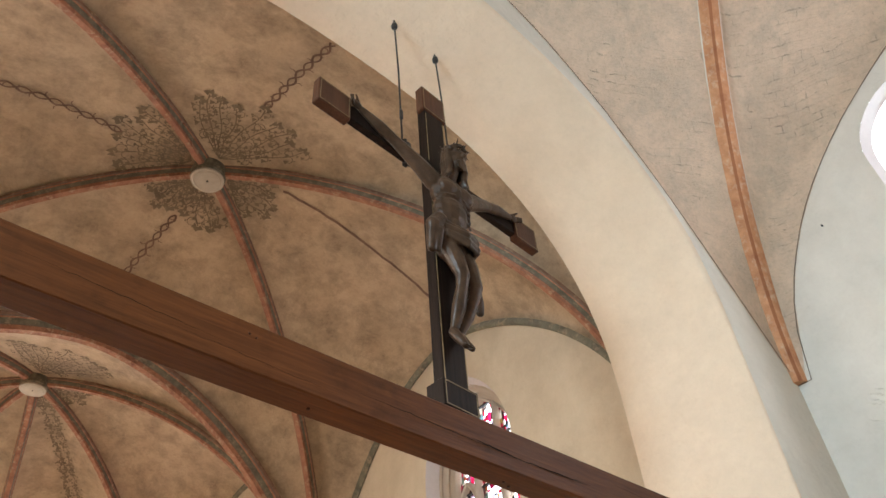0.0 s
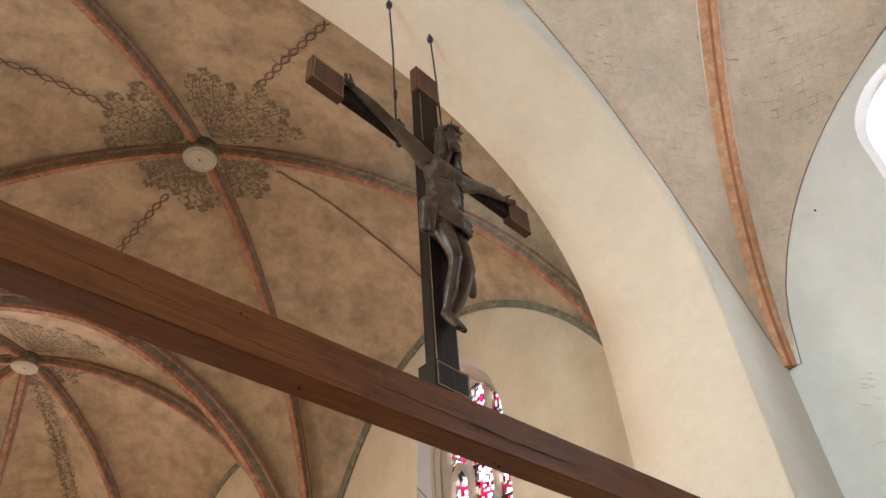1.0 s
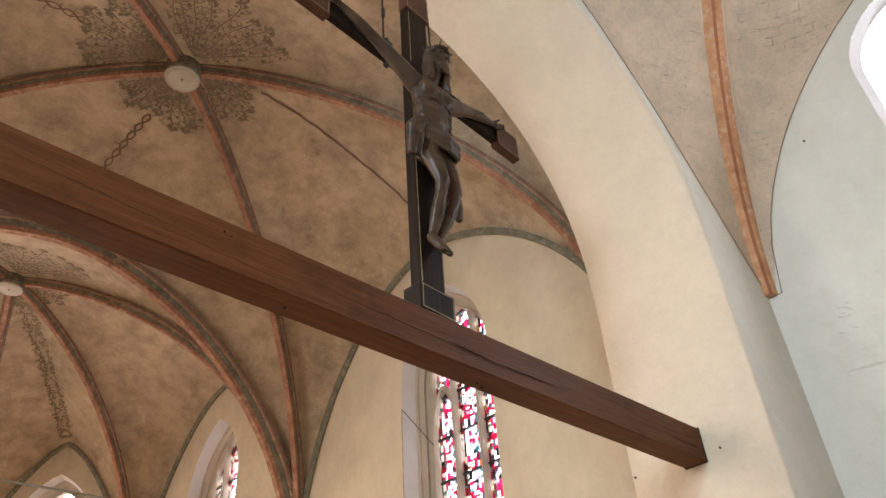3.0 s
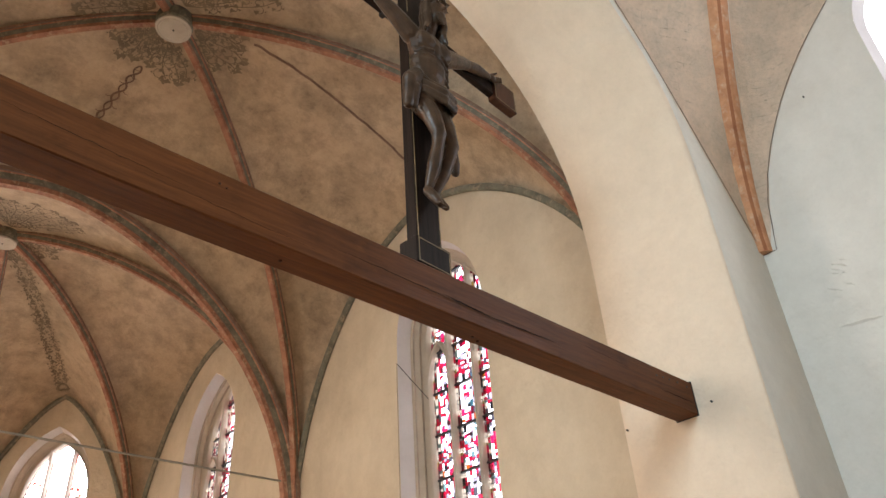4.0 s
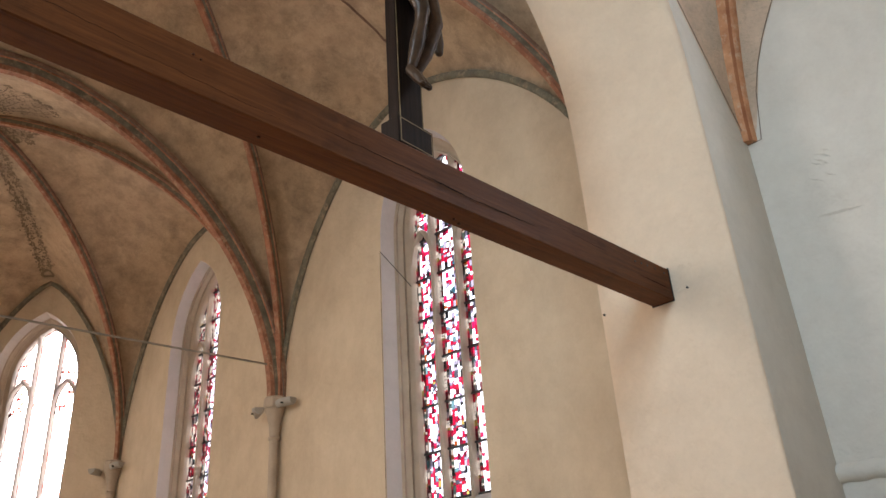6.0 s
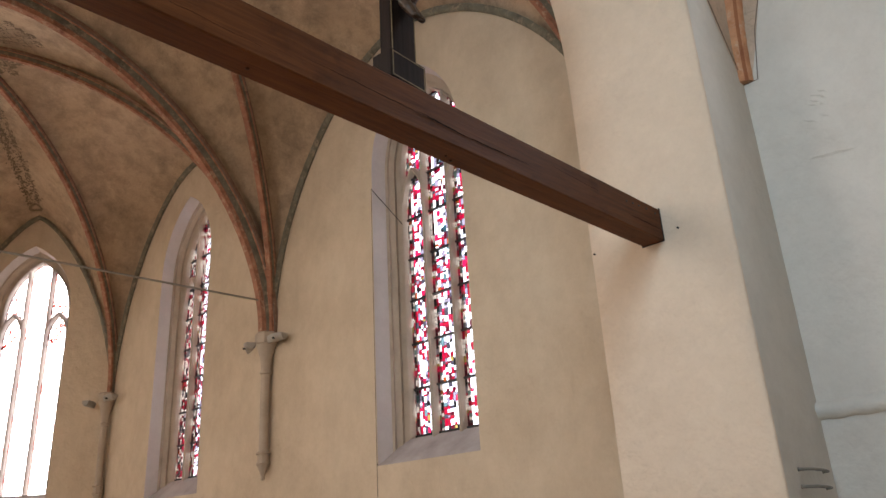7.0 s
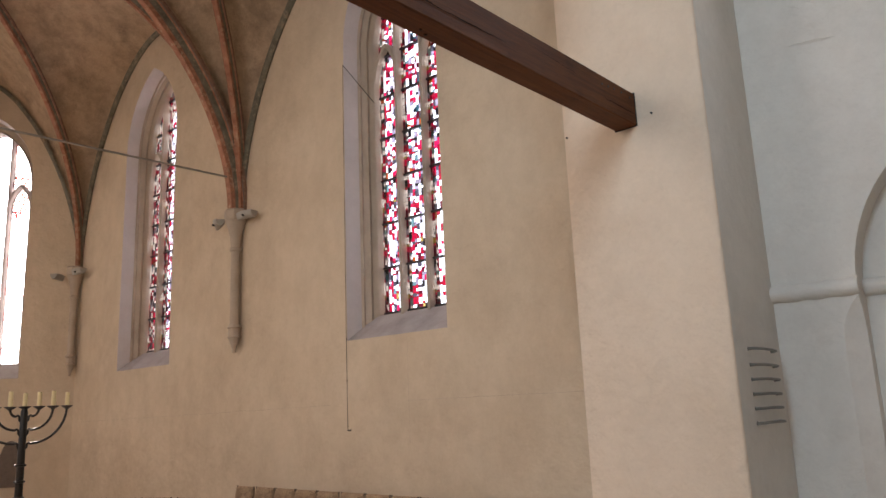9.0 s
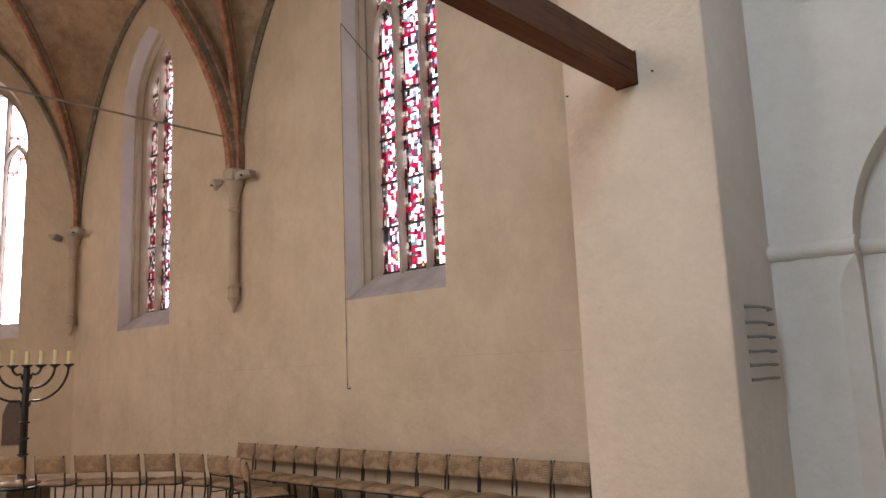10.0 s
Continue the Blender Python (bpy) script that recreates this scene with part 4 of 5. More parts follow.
def figure_mesh():
    """The carved figure: limbs and folds laid together and skinned as one surface."""
    s = Shape()

    def limb(points, radii, sides=12):
        pts = [Vector(p) for p in points]
        s.tube(pts, list(radii), sides)
        for p, r in zip(pts, radii):
            ball(p, (r, r, r))

    def ball(p, r, turn=0.0):
        rows = []
        for i in range(1, 8):
            a = math.pi * i / 8
            row = []
            for k in range(12):
                q = Vector((r[0] * math.sin(a) * math.cos(k * math.tau / 12), r[1] * math.sin(a) * math.sin(k * math.tau / 12), r[2] * math.cos(a)))
                q.rotate(Euler((0, turn, 0)))
                row.append(Vector(p) + q)
            rows.append(row)
        s.grid(rows, 0, closed=True)
        s.poly(rows[0])
        s.poly(rows[-1][::-1])

    # torso
    ball((0.0, -0.17, 6.28), (0.195, 0.13, 0.19))
    ball((0.0, -0.15, 6.38), (0.205, 0.10, 0.10))
    ball((-0.02, -0.175, 6.08), (0.165, 0.115, 0.20))
    ball((-0.03, -0.15, 5.92), (0.118, 0.09, 0.16))
    ball((-0.025, -0.225, 5.95), (0.07, 0.04, 0.10))
    ball((-0.03, -0.16, 5.74), (0.175, 0.125, 0.15))
    for sx in (-1, 1):
        ball((sx * 0.085, -0.25, 6.30), (0.095, 0.06, 0.085))
        for k in range(4):
            limb([(sx * 0.05, -0.285 + 0.012 * k, 6.20 - 0.055 * k), (sx * 0.12, -0.262 + 0.01 * k, 6.185 - 0.06 * k), (sx * 0.165, -0.20, 6.20 - 0.06 * k)], (0.012, 0.014, 0.012), 6)
    first_head = len(s.v)
    # neck and bowed head
    limb([(0.0, -0.17, 6.42), (0.03, -0.21, 6.56)], (0.075, 0.07))
    ball((0.05, -0.255, 6.68), (0.085, 0.105, 0.125), 0.2)
    ball((0.055, -0.30, 6.60), (0.05, 0.055, 0.075), 0.2)
    limb([(0.05, -0.36, 6.69), (0.053, -0.375, 6.65)], (0.014, 0.02), 6)
    for sx in (-1, 1):
        ball((0.05 + sx * 0.04, -0.335, 6.715), (0.026, 0.02, 0.012))
        for j in range(3):
            limb([(0.05 + sx * 0.078, -0.22 - 0.02 * j, 6.72), (0.05 + sx * 0.088, -0.20 - 0.03 * j, 6.58), (0.045 + sx * 0.085, -0.20 - 0.03 * j, 6.47), (0.04 + sx * (0.075 + 0.02 * j), -0.21 - 0.03 * j, 6.40)], (0.036, 0.038, 0.028, 0.012), 8)
    for k in range(5):
        limb([(0.02 + 0.016 * k, -0.33, 6.58), (0.02 + 0.017 * k, -0.335, 6.50 + 0.012 * abs(k - 2))], (0.02, 0.01), 6)
    # crown of thorns
    ring = []
    for k in range(25):
        a = k * math.tau / 24
        ring.append((0.05 + 0.094 * math.cos(a), -0.255 + 0.108 * math.sin(a), 6.745 + 0.012 * math.sin(3 * a)))
    limb(ring, [0.012] * 25, 6)
    limb([(x, y, z + 0.025) for x, y, z in ring], [0.013] * 25, 6)
    for k in range(26):
        a = k * math.tau / 26
        x, y, z = 0.05 + 0.098 * math.cos(a), -0.255 + 0.112 * math.sin(a), 6.755
        limb([(x, y, z), (x + 0.045 * math.cos(a + 0.5), y + 0.045 * math.sin(a + 0.5), z + 0.05 * ((k % 3) - 0.6))], (0.009, 0.004), 5)
    s.v[first_head:] = [Vector((p[0] - 0.025, p[1], p[2] + 0.035)) for p in s.v[first_head:]]
    # arms along the crossbar
    for sx, hand_z in ((-1, 6.76), (1, 6.74)):
        limb([(sx * 0.17, -0.16, 6.37), (sx * 0.28, -0.15, 6.45), (sx * 0.45, -0.12, 6.57), (sx * 0.52, -0.11, 6.61), (sx * 0.66, -0.10, 6.67), (sx * 0.82, -0.085, hand_z - 0.02)],
             (0.088, 0.076, 0.058, 0.05, 0.053, 0.031))
        ball((sx * 0.88, -0.085, hand_z), (0.055, 0.03, 0.042))
        for k in range(4):
            limb([(sx * 0.91, -0.09, hand_z + 0.028 - 0.018 * k), (sx * (0.95 - 0.004 * k), -0.115, hand_z + 0.03 - 0.018 * k), (sx * 0.945, -0.14, hand_z + 0.012 - 0.016 * k)], (0.013, 0.012, 0.009), 6)
        limb([(sx * 0.87, -0.1, hand_z + 0.03), (sx * 0.91, -0.125, hand_z + 0.06)], (0.013, 0.01), 6)
    # legs, knees turned aside
    limb([(-0.085, -0.16, 5.72), (-0.055, -0.225, 5.55), (-0.03, -0.255, 5.40), (-0.03, -0.235, 5.30), (-0.035, -0.185, 5.14), (-0.045, -0.12, 4.97)], (0.09, 0.078, 0.058, 0.046, 0.054, 0.03))
    limb([(0.07, -0.16, 5.72), (0.095, -0.21, 5.55), (0.118, -0.235, 5.38), (0.105, -0.215, 5.28), (0.065, -0.165, 5.12), (0.02, -0.115, 4.97)], (0.088, 0.073, 0.054, 0.044, 0.048, 0.028))
    limb([(-0.045, -0.12, 4.95), (-0.04, -0.17, 4.88), (-0.03, -0.215, 4.81)], (0.042, 0.04, 0.027))
    limb([(0.025, -0.11, 4.95), (0.015, -0.15, 4.89), (0.035, -0.205, 4.82)], (0.04, 0.038, 0.025))
    for k in range(5):
        limb([(-0.05 + 0.015 * k, -0.215, 4.81), (-0.055 + 0.016 * k, -0.25, 4.79)], (0.012, 0.009), 6)
    # loincloth: belt, folds, knot and hanging end
    for k in range(5):
        z = 5.85 - 0.032 * k
        limb([(-0.19, -0.13, z + 0.02), (-0.14, -0.255, z - 0.012 * math.sin(k)), (0.0, -0.325, z - 0.05), (0.12, -0.29, z - 0.035), (0.175, -0.15, z + 0.005)], [0.024 + 0.008 * (k % 2)] * 5, 7)
    limb([(-0.18, -0.21, 5.88), (-0.25, -0.22, 5.78), (-0.25, -0.18, 5.58)], (0.07, 0.065, 0.04))
    limb([(-0.17, -0.21, 5.85), (-0.22, -0.24, 5.72), (-0.20, -0.2, 5.57)], (0.04, 0.042, 0.02))
    limb([(0.17, -0.12, 5.74), (0.23, -0.10, 5.56), (0.265, -0.09, 5.38), (0.27, -0.09, 5.31)], (0.05, 0.05, 0.048, 0.035))
    limb([(0.17, -0.07, 5.72), (0.19, -0.06, 5.50), (0.20, -0.06, 5.28)], (0.04, 0.045, 0.035))
    # laid close to the cross
    s.v = [Vector((p[0] * 1.04, -0.045 + (p[1] + 0.045) * 0.84, p[2] + 0.03)) for p in s.v]
    return s


fig = part("crucified_figure", figure_mesh().mesh("crucified_figure", M_FIGURE), m=CROSS)
tagged(fig, "dark carved wooden figure fixed to the cross", "statue")
rm = fig.modifiers.new("skin", "REMESH")
rm.mode, rm.voxel_size, rm.use_smooth_shade = "VOXEL", 0.0065, True
sm = fig.modifiers.new("soften", "SMOOTH")
sm.factor, sm.iterations = 0.5, 1


# ---- choir fittings ----
def ring_path(cx, cy, r, z, a0, a1, n=16):
    return [(cx + r * math.cos(radians(a0 + (a1 - a0) * k / n)), cy + r * math.sin(radians(a0 + (a1 - a0) * k / n)), z) for k in range(n + 1)]


def wall_shaft(x, y):
    """A slender shaft hanging on the wall: capital, neck, shaft and pointed foot."""
    root = empty("wall_shaft", pose(x, y, 2.72))
    tagged(root, "slender plastered wall shaft with octagonal capital and pointed foot", "wall shaft", "wall shafts", "structure")
    s = Shape()
    s.lathe([(0.10, 2.02), (0.175, 2.04), (0.185, 2.08), (0.185, 2.19), (0.155, 2.22)], sides=8)
    part("abacus", s.mesh("abacus", M_STONE), root, "octagonal stone abacus")
    s = Shape()
    s.lathe([(0.074, 1.60), (0.078, 1.66), (0.092, 1.80), (0.13, 1.94), (0.17, 2.03)], sides=16)
    part("capital", smooth_by_angle(s.mesh("capital", M_STONE)), root, "bell-shaped capital")
    s = Shape()
    s.lathe([(0.072, 1.555), (0.094, 1.575), (0.094, 1.60), (0.072, 1.62)], sides=16)
    part("neck_ring", smooth_by_angle(s.mesh("neck_ring", M_STONE)), root)
    s = Shape()
    s.lathe([(0.072, 0.42), (0.070, 1.0), (0.072, 1.57)], sides=16)
    part("shaft", smooth_by_angle(s.mesh("shaft", M_STONE)), root)
    s = Shape()
    s.lathe([(0.01, 0.0), (0.035, 0.02), (0.03, 0.06), (0.088, 0.21), (0.11, 0.24), (0.09, 0.26), (0.09, 0.36), (0.115, 0.385), (0.09, 0.41), (0.074, 0.44)], sides=8)
    part("foot", s.mesh("foot", M_STONE), root, "pointed octagonal foot")
    return root


wall_shaft(WALL - 0.10, SHAFT)
wall_shaft(WALL - 0.12, TURN_Y - 0.05)
wall_shaft(APSE_X - 0.05, APSE_Y - 0.12)


def spotlight(x, y, z, angle):
    """A small lamp housing on the capital."""
    root = empty("spotlight", pose(x, y, z, 0, 0, angle))
    tagged(root, "small white trough-shaped spotlight beside a capital", "spotlight", "spotlights")
    s, rows = Shape(), []
    for k in range(9):
        u = -0.17 + 0.34 * k / 8
        w = 0.045 + 0.05 * math.sin(math.pi * min(1, (k + 1.5) / 9))
        rows.append([(u, -w, 0.03), (u, -w * 0.9, -0.02), (u, -w * 0.4, -0.07), (u, w * 0.4, -0.07), (u, w * 0.9, -0.02), (u, w, 0.03)])
    s.grid(rows)
    s.poly(rows[0][::-1])
    s.poly(rows[-1])
    part("housing", smooth_by_angle(s.mesh("housing", M_SPOT), 50), root)
    s = Shape()
    s.quad(rows[0][0], rows[-1][0], rows[-1][-1], rows[0][-1])
    part("lens", s.mesh("lens", M_CABLE), root, "dark recessed lens")
    s = Shape()
    s.tube([(0.0, 0.0, -0.03), (-0.02, 0.1, -0.04)], 0.015, 8)
    part("bracket", s.mesh("bracket", M_IRON), root)
    return root


spotlight(0.58, SHAFT - 0.36, 4.80, 100)
spotlight(0.50, SHAFT + 0.27, 4.76, 65)
spotlight(0.52, TURN_Y - 0.42, 4.80, 100)
spotlight(0.34, TURN_Y + 0.12, 4.74, 40)

tie = empty("tie_rod", pose(WALL - 0.18, SHAFT, 5.45))
tagged(tie, "thin grey iron tie rod across the choir", "tie rod")
s = Shape()
s.tube([(-0.02, 0, 0), (-4.2, 0, -0.035), (-8.15, 0, 0)], 0.016, 8)
part("bar", s.mesh("bar", M_STEEL), tie)
s = Shape()
s.tube([(0.02, 0, 0), (-0.05, 0, 0)], 0.03, 8)
part("anchor", s.mesh("anchor", M_STEEL), tie)

# cable beside the window, with its cross line to the opening bar
cable = empty("window_cord", pose(WALL - 0.012, 4.672, 1.56))
tagged(cable, "thin dark cord running down the wall beside the window", "cord")
s = Shape()
s.tube([(0, 0, 0.0), (0, 0.004, 1.2), (-0.002, 0, 2.5), (0, 0.003, 3.8), (0, 0, 4.99)], 0.0032, 6)
part("cord", s.mesh("cord", M_CABLE), cable)
s = Shape()
s.tube([(0, 0, 4.99), (0.40, -0.20, 4.48), (0.44, -0.22, 4.42)], 0.0065, 6)
part("lever", s.mesh("lever", M_CABLE), cable, "dark slanting rod to the casement")
for z in (0.05, 0.62, 1.15):
    s = Shape()
    s.lathe([(0.004, -0.012), (0.008, -0.008), (0.008, 0.008), (0.004, 0.012)], at=(0, 0, z), sides=8)
    part("clip", s.mesh("clip", M_CABLE), cable)
s = Shape()
s.tube([(0, 0, 0.0), (0, -0.05, -0.005), (0, -0.06, 0.012)], 0.008, 6)
part("hook", s.mesh("hook", M_CABLE), cable)


def wall_crack(points, width=0.0035):
    s, rows = Shape(), []
    for y, z in points:
        rows.append([(WALL - 0.003, y, z), (WALL - 0.003, y + width, z + width)])
    s.grid(rows)
    tagged(part("plaster_crack", s.mesh("plaster_crack", M_STONE)), "fine crack in the wall plaster", "crack", "plaster cracks", "structure")


wall_crack([(3.58 + 0.02 * noise.noise(Vector((k * 0.8, 1, 0))), 2.70 - 1.3 * k / 14) for k in range(15)])
wall_crack([(3.6 - 2.45 * k / 20, 1.89 + 0.012 * noise.noise(Vector((k * 0.6, 4, 0)))) for k in range(21)])
wall_crack([(12.6 - 7.6 * k / 40, 1.81 + 0.0017 * k + 0.015 * noise.noise(Vector((k * 0.5, 9, 0)))) for k in range(41)])

# iron staples bridging the corner
for k, z in enumerate((2.143, 2.018, 1.906, 1.792, 1.682, 1.571)):
    st = empty("iron_staple", pose(0.30, ARCH_W, z, 0, 1.0 - 0.7 * k / 5))
    tagged(st, "grey iron staple let into the pier face", "staple", "iron staples")
    s = Shape()
    s.tube([(0.0, 0.03, 0.0), (0.0, -0.035, 0.0), (0.02, -0.055, 0.0), (0.14, -0.062, 0.004), (0.36, -0.06, 0.003), (0.48, -0.05, 0.0), (0.505, -0.03, 0.0), (0.51, 0.03, 0.0)], 0.0115, 8)
    part("bar", smooth_by_angle(s.mesh("bar", M_STAPLE)), st)
    for x in (0.0, 0.51):
        s = Shape()
        s.lathe([(0.017, -0.004), (0.015, 0.004), (0.006, 0.004)], sides=12)
        part("socket", s.mesh("socket", M_ALTAR), st, "dark drilled socket", pose(x, 0, 0, 90))

for x, y, z, n in ((0.0, -0.145, 4.17, (-1, 0, 0)), (NAVE, -1.52, 7.30, (-1, 0, 0)), (0.0, 0.70, 4.18, (-1, 0, 0))):
    s = Shape()
    s.tube([(x + 0.01, y, z), (x - 0.02, y, z)], [0.011, 0.008], 7)
    tagged(part("wall_nail", s.mesh("wall_nail", M_IRON)), "dark nail in the plaster", "nail", "wall nails")


# ---- candelabrum ----
def candelabrum(x, y, base):
    root = empty("candelabrum", pose(x, y, base, 0, 0, -14))
    tagged(root, "black wrought-iron seven-armed candelabrum with ivory candles", "candelabrum")
    top = 2.045 - base
    s = Shape()
    s.lathe([(0.30, 0.0), (0.31, 0.03), (0.24, 0.06), (0.10, 0.09), (0.06, 0.14), (0.05, 0.2)], sides=20)
    part("foot", smooth_by_angle(s.mesh("foot", M_IRON)), root)
    s = Shape()
    s.lathe([(0.055, 0.18), (0.052, 0.6), (0.048, top - 0.06), (0.03, top - 0.02)], sides=12)
    part("stem", smooth_by_angle(s.mesh("stem", M_IRON)), root)
    for z in (0.46, 0.68, 0.90):
        s = Shape()
        s.lathe([(0.05, z - 0.02), (0.075, z - 0.01), (0.075, z + 0.01), (0.05, z + 0.02)], sides=12)
        part("collar", s.mesh("collar", M_IRON), root)
    for n in (1, 2, 3):
        for sg in (-1, 1):
            r, drop = 0.182 * n, 0.19 * n - 0.10
            z0 = top - drop - 0.06
            pts = [(sg * 0.03, 0, z0 - 0.06), (sg * 0.055, 0, z0 - 0.03), (sg * 0.06, 0, z0 + 0.015), (sg * 0.08, 0, z0 + 0.035)]
            for k in range(9):
                a = math.pi / 2 * k / 8
                pts.append((sg * (0.10 + (r - 0.10) * math.sin(a)), 0, z0 + 0.02 + (drop + 0.02) * (1 - math.cos(a)) ** 1.0))
            s = Shape()
            s.tube(pts, 0.017, 8)
            part("arm", smooth_by_angle(s.mesh("arm", M_IRON)), root)
    for n in range(-3, 4):
        u = 0.182 * n
        s = Shape()
        s.lathe([(0.02, top - 0.045), (0.035, top - 0.03), (0.075, top - 0.005), (0.08, top + 0.008), (0.02, top + 0.012)], at=(u, 0, 0), sides=14)
        part("drip_pan", smooth_by_angle(s.mesh("drip_pan", M_IRON)), root)
        s = Shape()
        hgt = 0.20 + 0.012 * ((n * 7) % 3)
        s.lathe([(0.031, top + 0.01), (0.030, top + hgt - 0.01), (0.018, top + hgt), (0.004, top + hgt - 0.004)], at=(u, 0, 0), sides=14)
        candle = part("candle", smooth_by_angle(s.mesh("candle", M_WAX)), root, "ivory wax candle")
        s = Shape()
        s.tube([(u, 0, top + hgt - 0.006), (u + 0.002, 0, top + hgt + 0.012)], 0.002, 5)
        part("wick", s.mesh("wick", M_CABLE), candle)
    return root


s = Shape()
s.box(-1.86, -1.28, 8.72, 9.3, 0.0, 0.34, 0, 0.012)
tagged(part("plinth", s.mesh("plinth", M_ALTAR)), "low dark wooden plinth under the candelabrum", "plinth")
candelabrum(-1.57, 9.0, 0.34)

# flat dark panel set on the wall in place of the arched niche
s = Shape()
outline = [(-0.2, 0.0), (0.2, 0.0)] + [(0.2 - 0.2 * (k / 8) ** 1.4, 0.58 + 0.3 * math.sin(math.pi / 2 * k / 8)) for k in range(9)] + [(-0.2 * (k / 8) ** 0.7, 0.88 - 0.3 * (1 - math.cos(math.pi / 2 * k / 8))) for k in range(1, 9)]
front, back = [(x, -0.02, z) for x, z in outline], [(x, 0.03, z) for x, z in outline]
s.grid([front, back], 0, closed=True)
s.poly(front)
s.poly(back[::-1])
door = part("wall_niche_panel", s.mesh("wall_niche_panel", M_ALTAR), m=Matrix.Translation(SLANT.at(SLANT_LEN - 1.13, 0.62, -0.02)) @ pose(0, 0, 0, 0, 0, -45))
tagged(door, "small dark arched panel at a wall niche", "cupboard door")


# ---- chairs ----
def rush_pad(nx, ny, w, d, thick, bow=0.0, axis="seat"):
    """A woven pad: four bundles of rush meeting in an hourglass, with real ridges."""
    s = Shape()

    def at(u, v, side):
        x, y = (u - 0.5) * w, (v - 0.5) * d
        a, b = abs(u - 0.5) * 2, abs(v - 0.5) * 2
        puff = 0.012 * (1 - max(a, b) ** 4) + 0.02 * abs(a - b) ** 0.6 + 0.0022 * math.sin((u if a > b else v) * 60)
        edge = min(1.0, 6 * min(1 - a, 1 - b) + 0.25)
        return (x, y + bow * (1 - a * a), side * (thick / 2 * edge + puff * edge))

    for side in (1, -1):
        s.grid([[at(i / nx, j / ny, side) for i in range(nx + 1)] for j in range(ny + 1)])
        for j in range(ny):
            for i in range(nx):
                if abs(i + 0.5 - nx / 2) / nx > abs(j + 0.5 - ny / 2) / ny:
                    s.s[len(s.s) - nx * ny + j * nx + i] = 1
    for e in (0, 1):
        s.grid([[at(i / nx, e, 1) for i in range(nx + 1)], [at(i / nx, e, -1) for i in range(nx + 1)]])
        s.grid([[at(e, j / ny, 1) for j in range(ny + 1)], [at(e, j / ny, -1) for j in range(ny + 1)]])
    return s


def rush_chair():
    """A stacking chair: black steel frame, woven rush seat and back. It faces -y."""
    root = empty("rush_chair")
    tagged(root, "black steel chair with woven rush seat and backrest", "chair", "rush chairs in the choir")
    part("seat", smooth_by_angle(rush_pad(16, 14, 0.42, 0.40, 0.03).mesh("seat", [M_RUSH, M_RUSH_SIDE]), 60), root, "woven rush seat", pose(0, -0.02, 0.455))
    back = rush_pad(16, 10, 0.44, 0.225, 0.022)
    part("backrest", smooth_by_angle(back.mesh("backrest", [M_RUSH, M_RUSH_SIDE]), 60), root, "woven rush backrest", pose(0, 0.228, 0.715, 82, 0, 0))
    for sx in (-1, 1):
        s = Shape()
        s.tube([(sx * 0.205, 0.25, 0.0), (sx * 0.205, 0.19, 0.43), (sx * 0.207, 0.205, 0.60), (sx * 0.207, 0.243, 0.83)], 0.011, 7)
        part("rear_leg", smooth_by_angle(s.mesh("rear_leg", M_IRON)), root)
        s = Shape()
        s.tube([(sx * 0.205, -0.22, 0.0), (sx * 0.205, -0.21, 0.435)], 0.011, 7)
        part("front_leg", smooth_by_angle(s.mesh("front_leg", M_IRON)), root)
        s = Shape()
        s.tube([(sx * 0.205, -0.212, 0.435), (sx * 0.205, 0.19, 0.435)], 0.010, 7)
        part("side_rail", smooth_by_angle(s.mesh("side_rail", M_IRON)), root)
        s = Shape()
        s.tube([(sx * 0.205, -0.215, 0.20), (sx * 0.205, 0.222, 0.20)], 0.008, 7)
        part("stretcher", smooth_by_angle(s.mesh("stretcher", M_IRON)), root)
    for y in (-0.212, 0.19):
        s = Shape()
        s.tube([(-0.205, y, 0.435), (0.205, y, 0.435)], 0.010, 7)
        part("cross_rail", smooth_by_angle(s.mesh("cross_rail", M_IRON)), root)
    return root


first = rush_chair()
rng = random.Random(8)
spots = []
for k in range(13):
    spots.append((WALL - 0.40, 6.68 - 0.45 * k, -90))
arc = [(-2.15, 8.62), (-1.8, 8.18), (-1.46, 7.68), (-1.15, 7.25), (-0.92, 6.82), (-0.67, 6.38), (-0.57, 5.84), (-0.56, 5.38), (-0.66, 4.92), (-0.86, 4.55)]
for (xa, ya), (xb, yb) in zip(arc, arc[1:]):
    mx, my = (xa + xb) / 2, (ya + yb) / 2
    along = math.degrees(math.atan2(yb - ya, xb - xa))
    a = radians(along + 180)
    back = Vector((-math.sin(a), math.cos(a)))
    spots.append((mx - back.x * 0.24, my - back.y * 0.24, along + 180))
for n, (x, y, a) in enumerate(spots):
    m = pose(x + rng.uniform(-0.008, 0.008), y + rng.uniform(-0.006, 0.006), 0, 0, 0, a + rng.uniform(-1.2, 1.2))
    if n == 0:
        first.matrix_basis = m
    else:
        copy_thing(first, m)


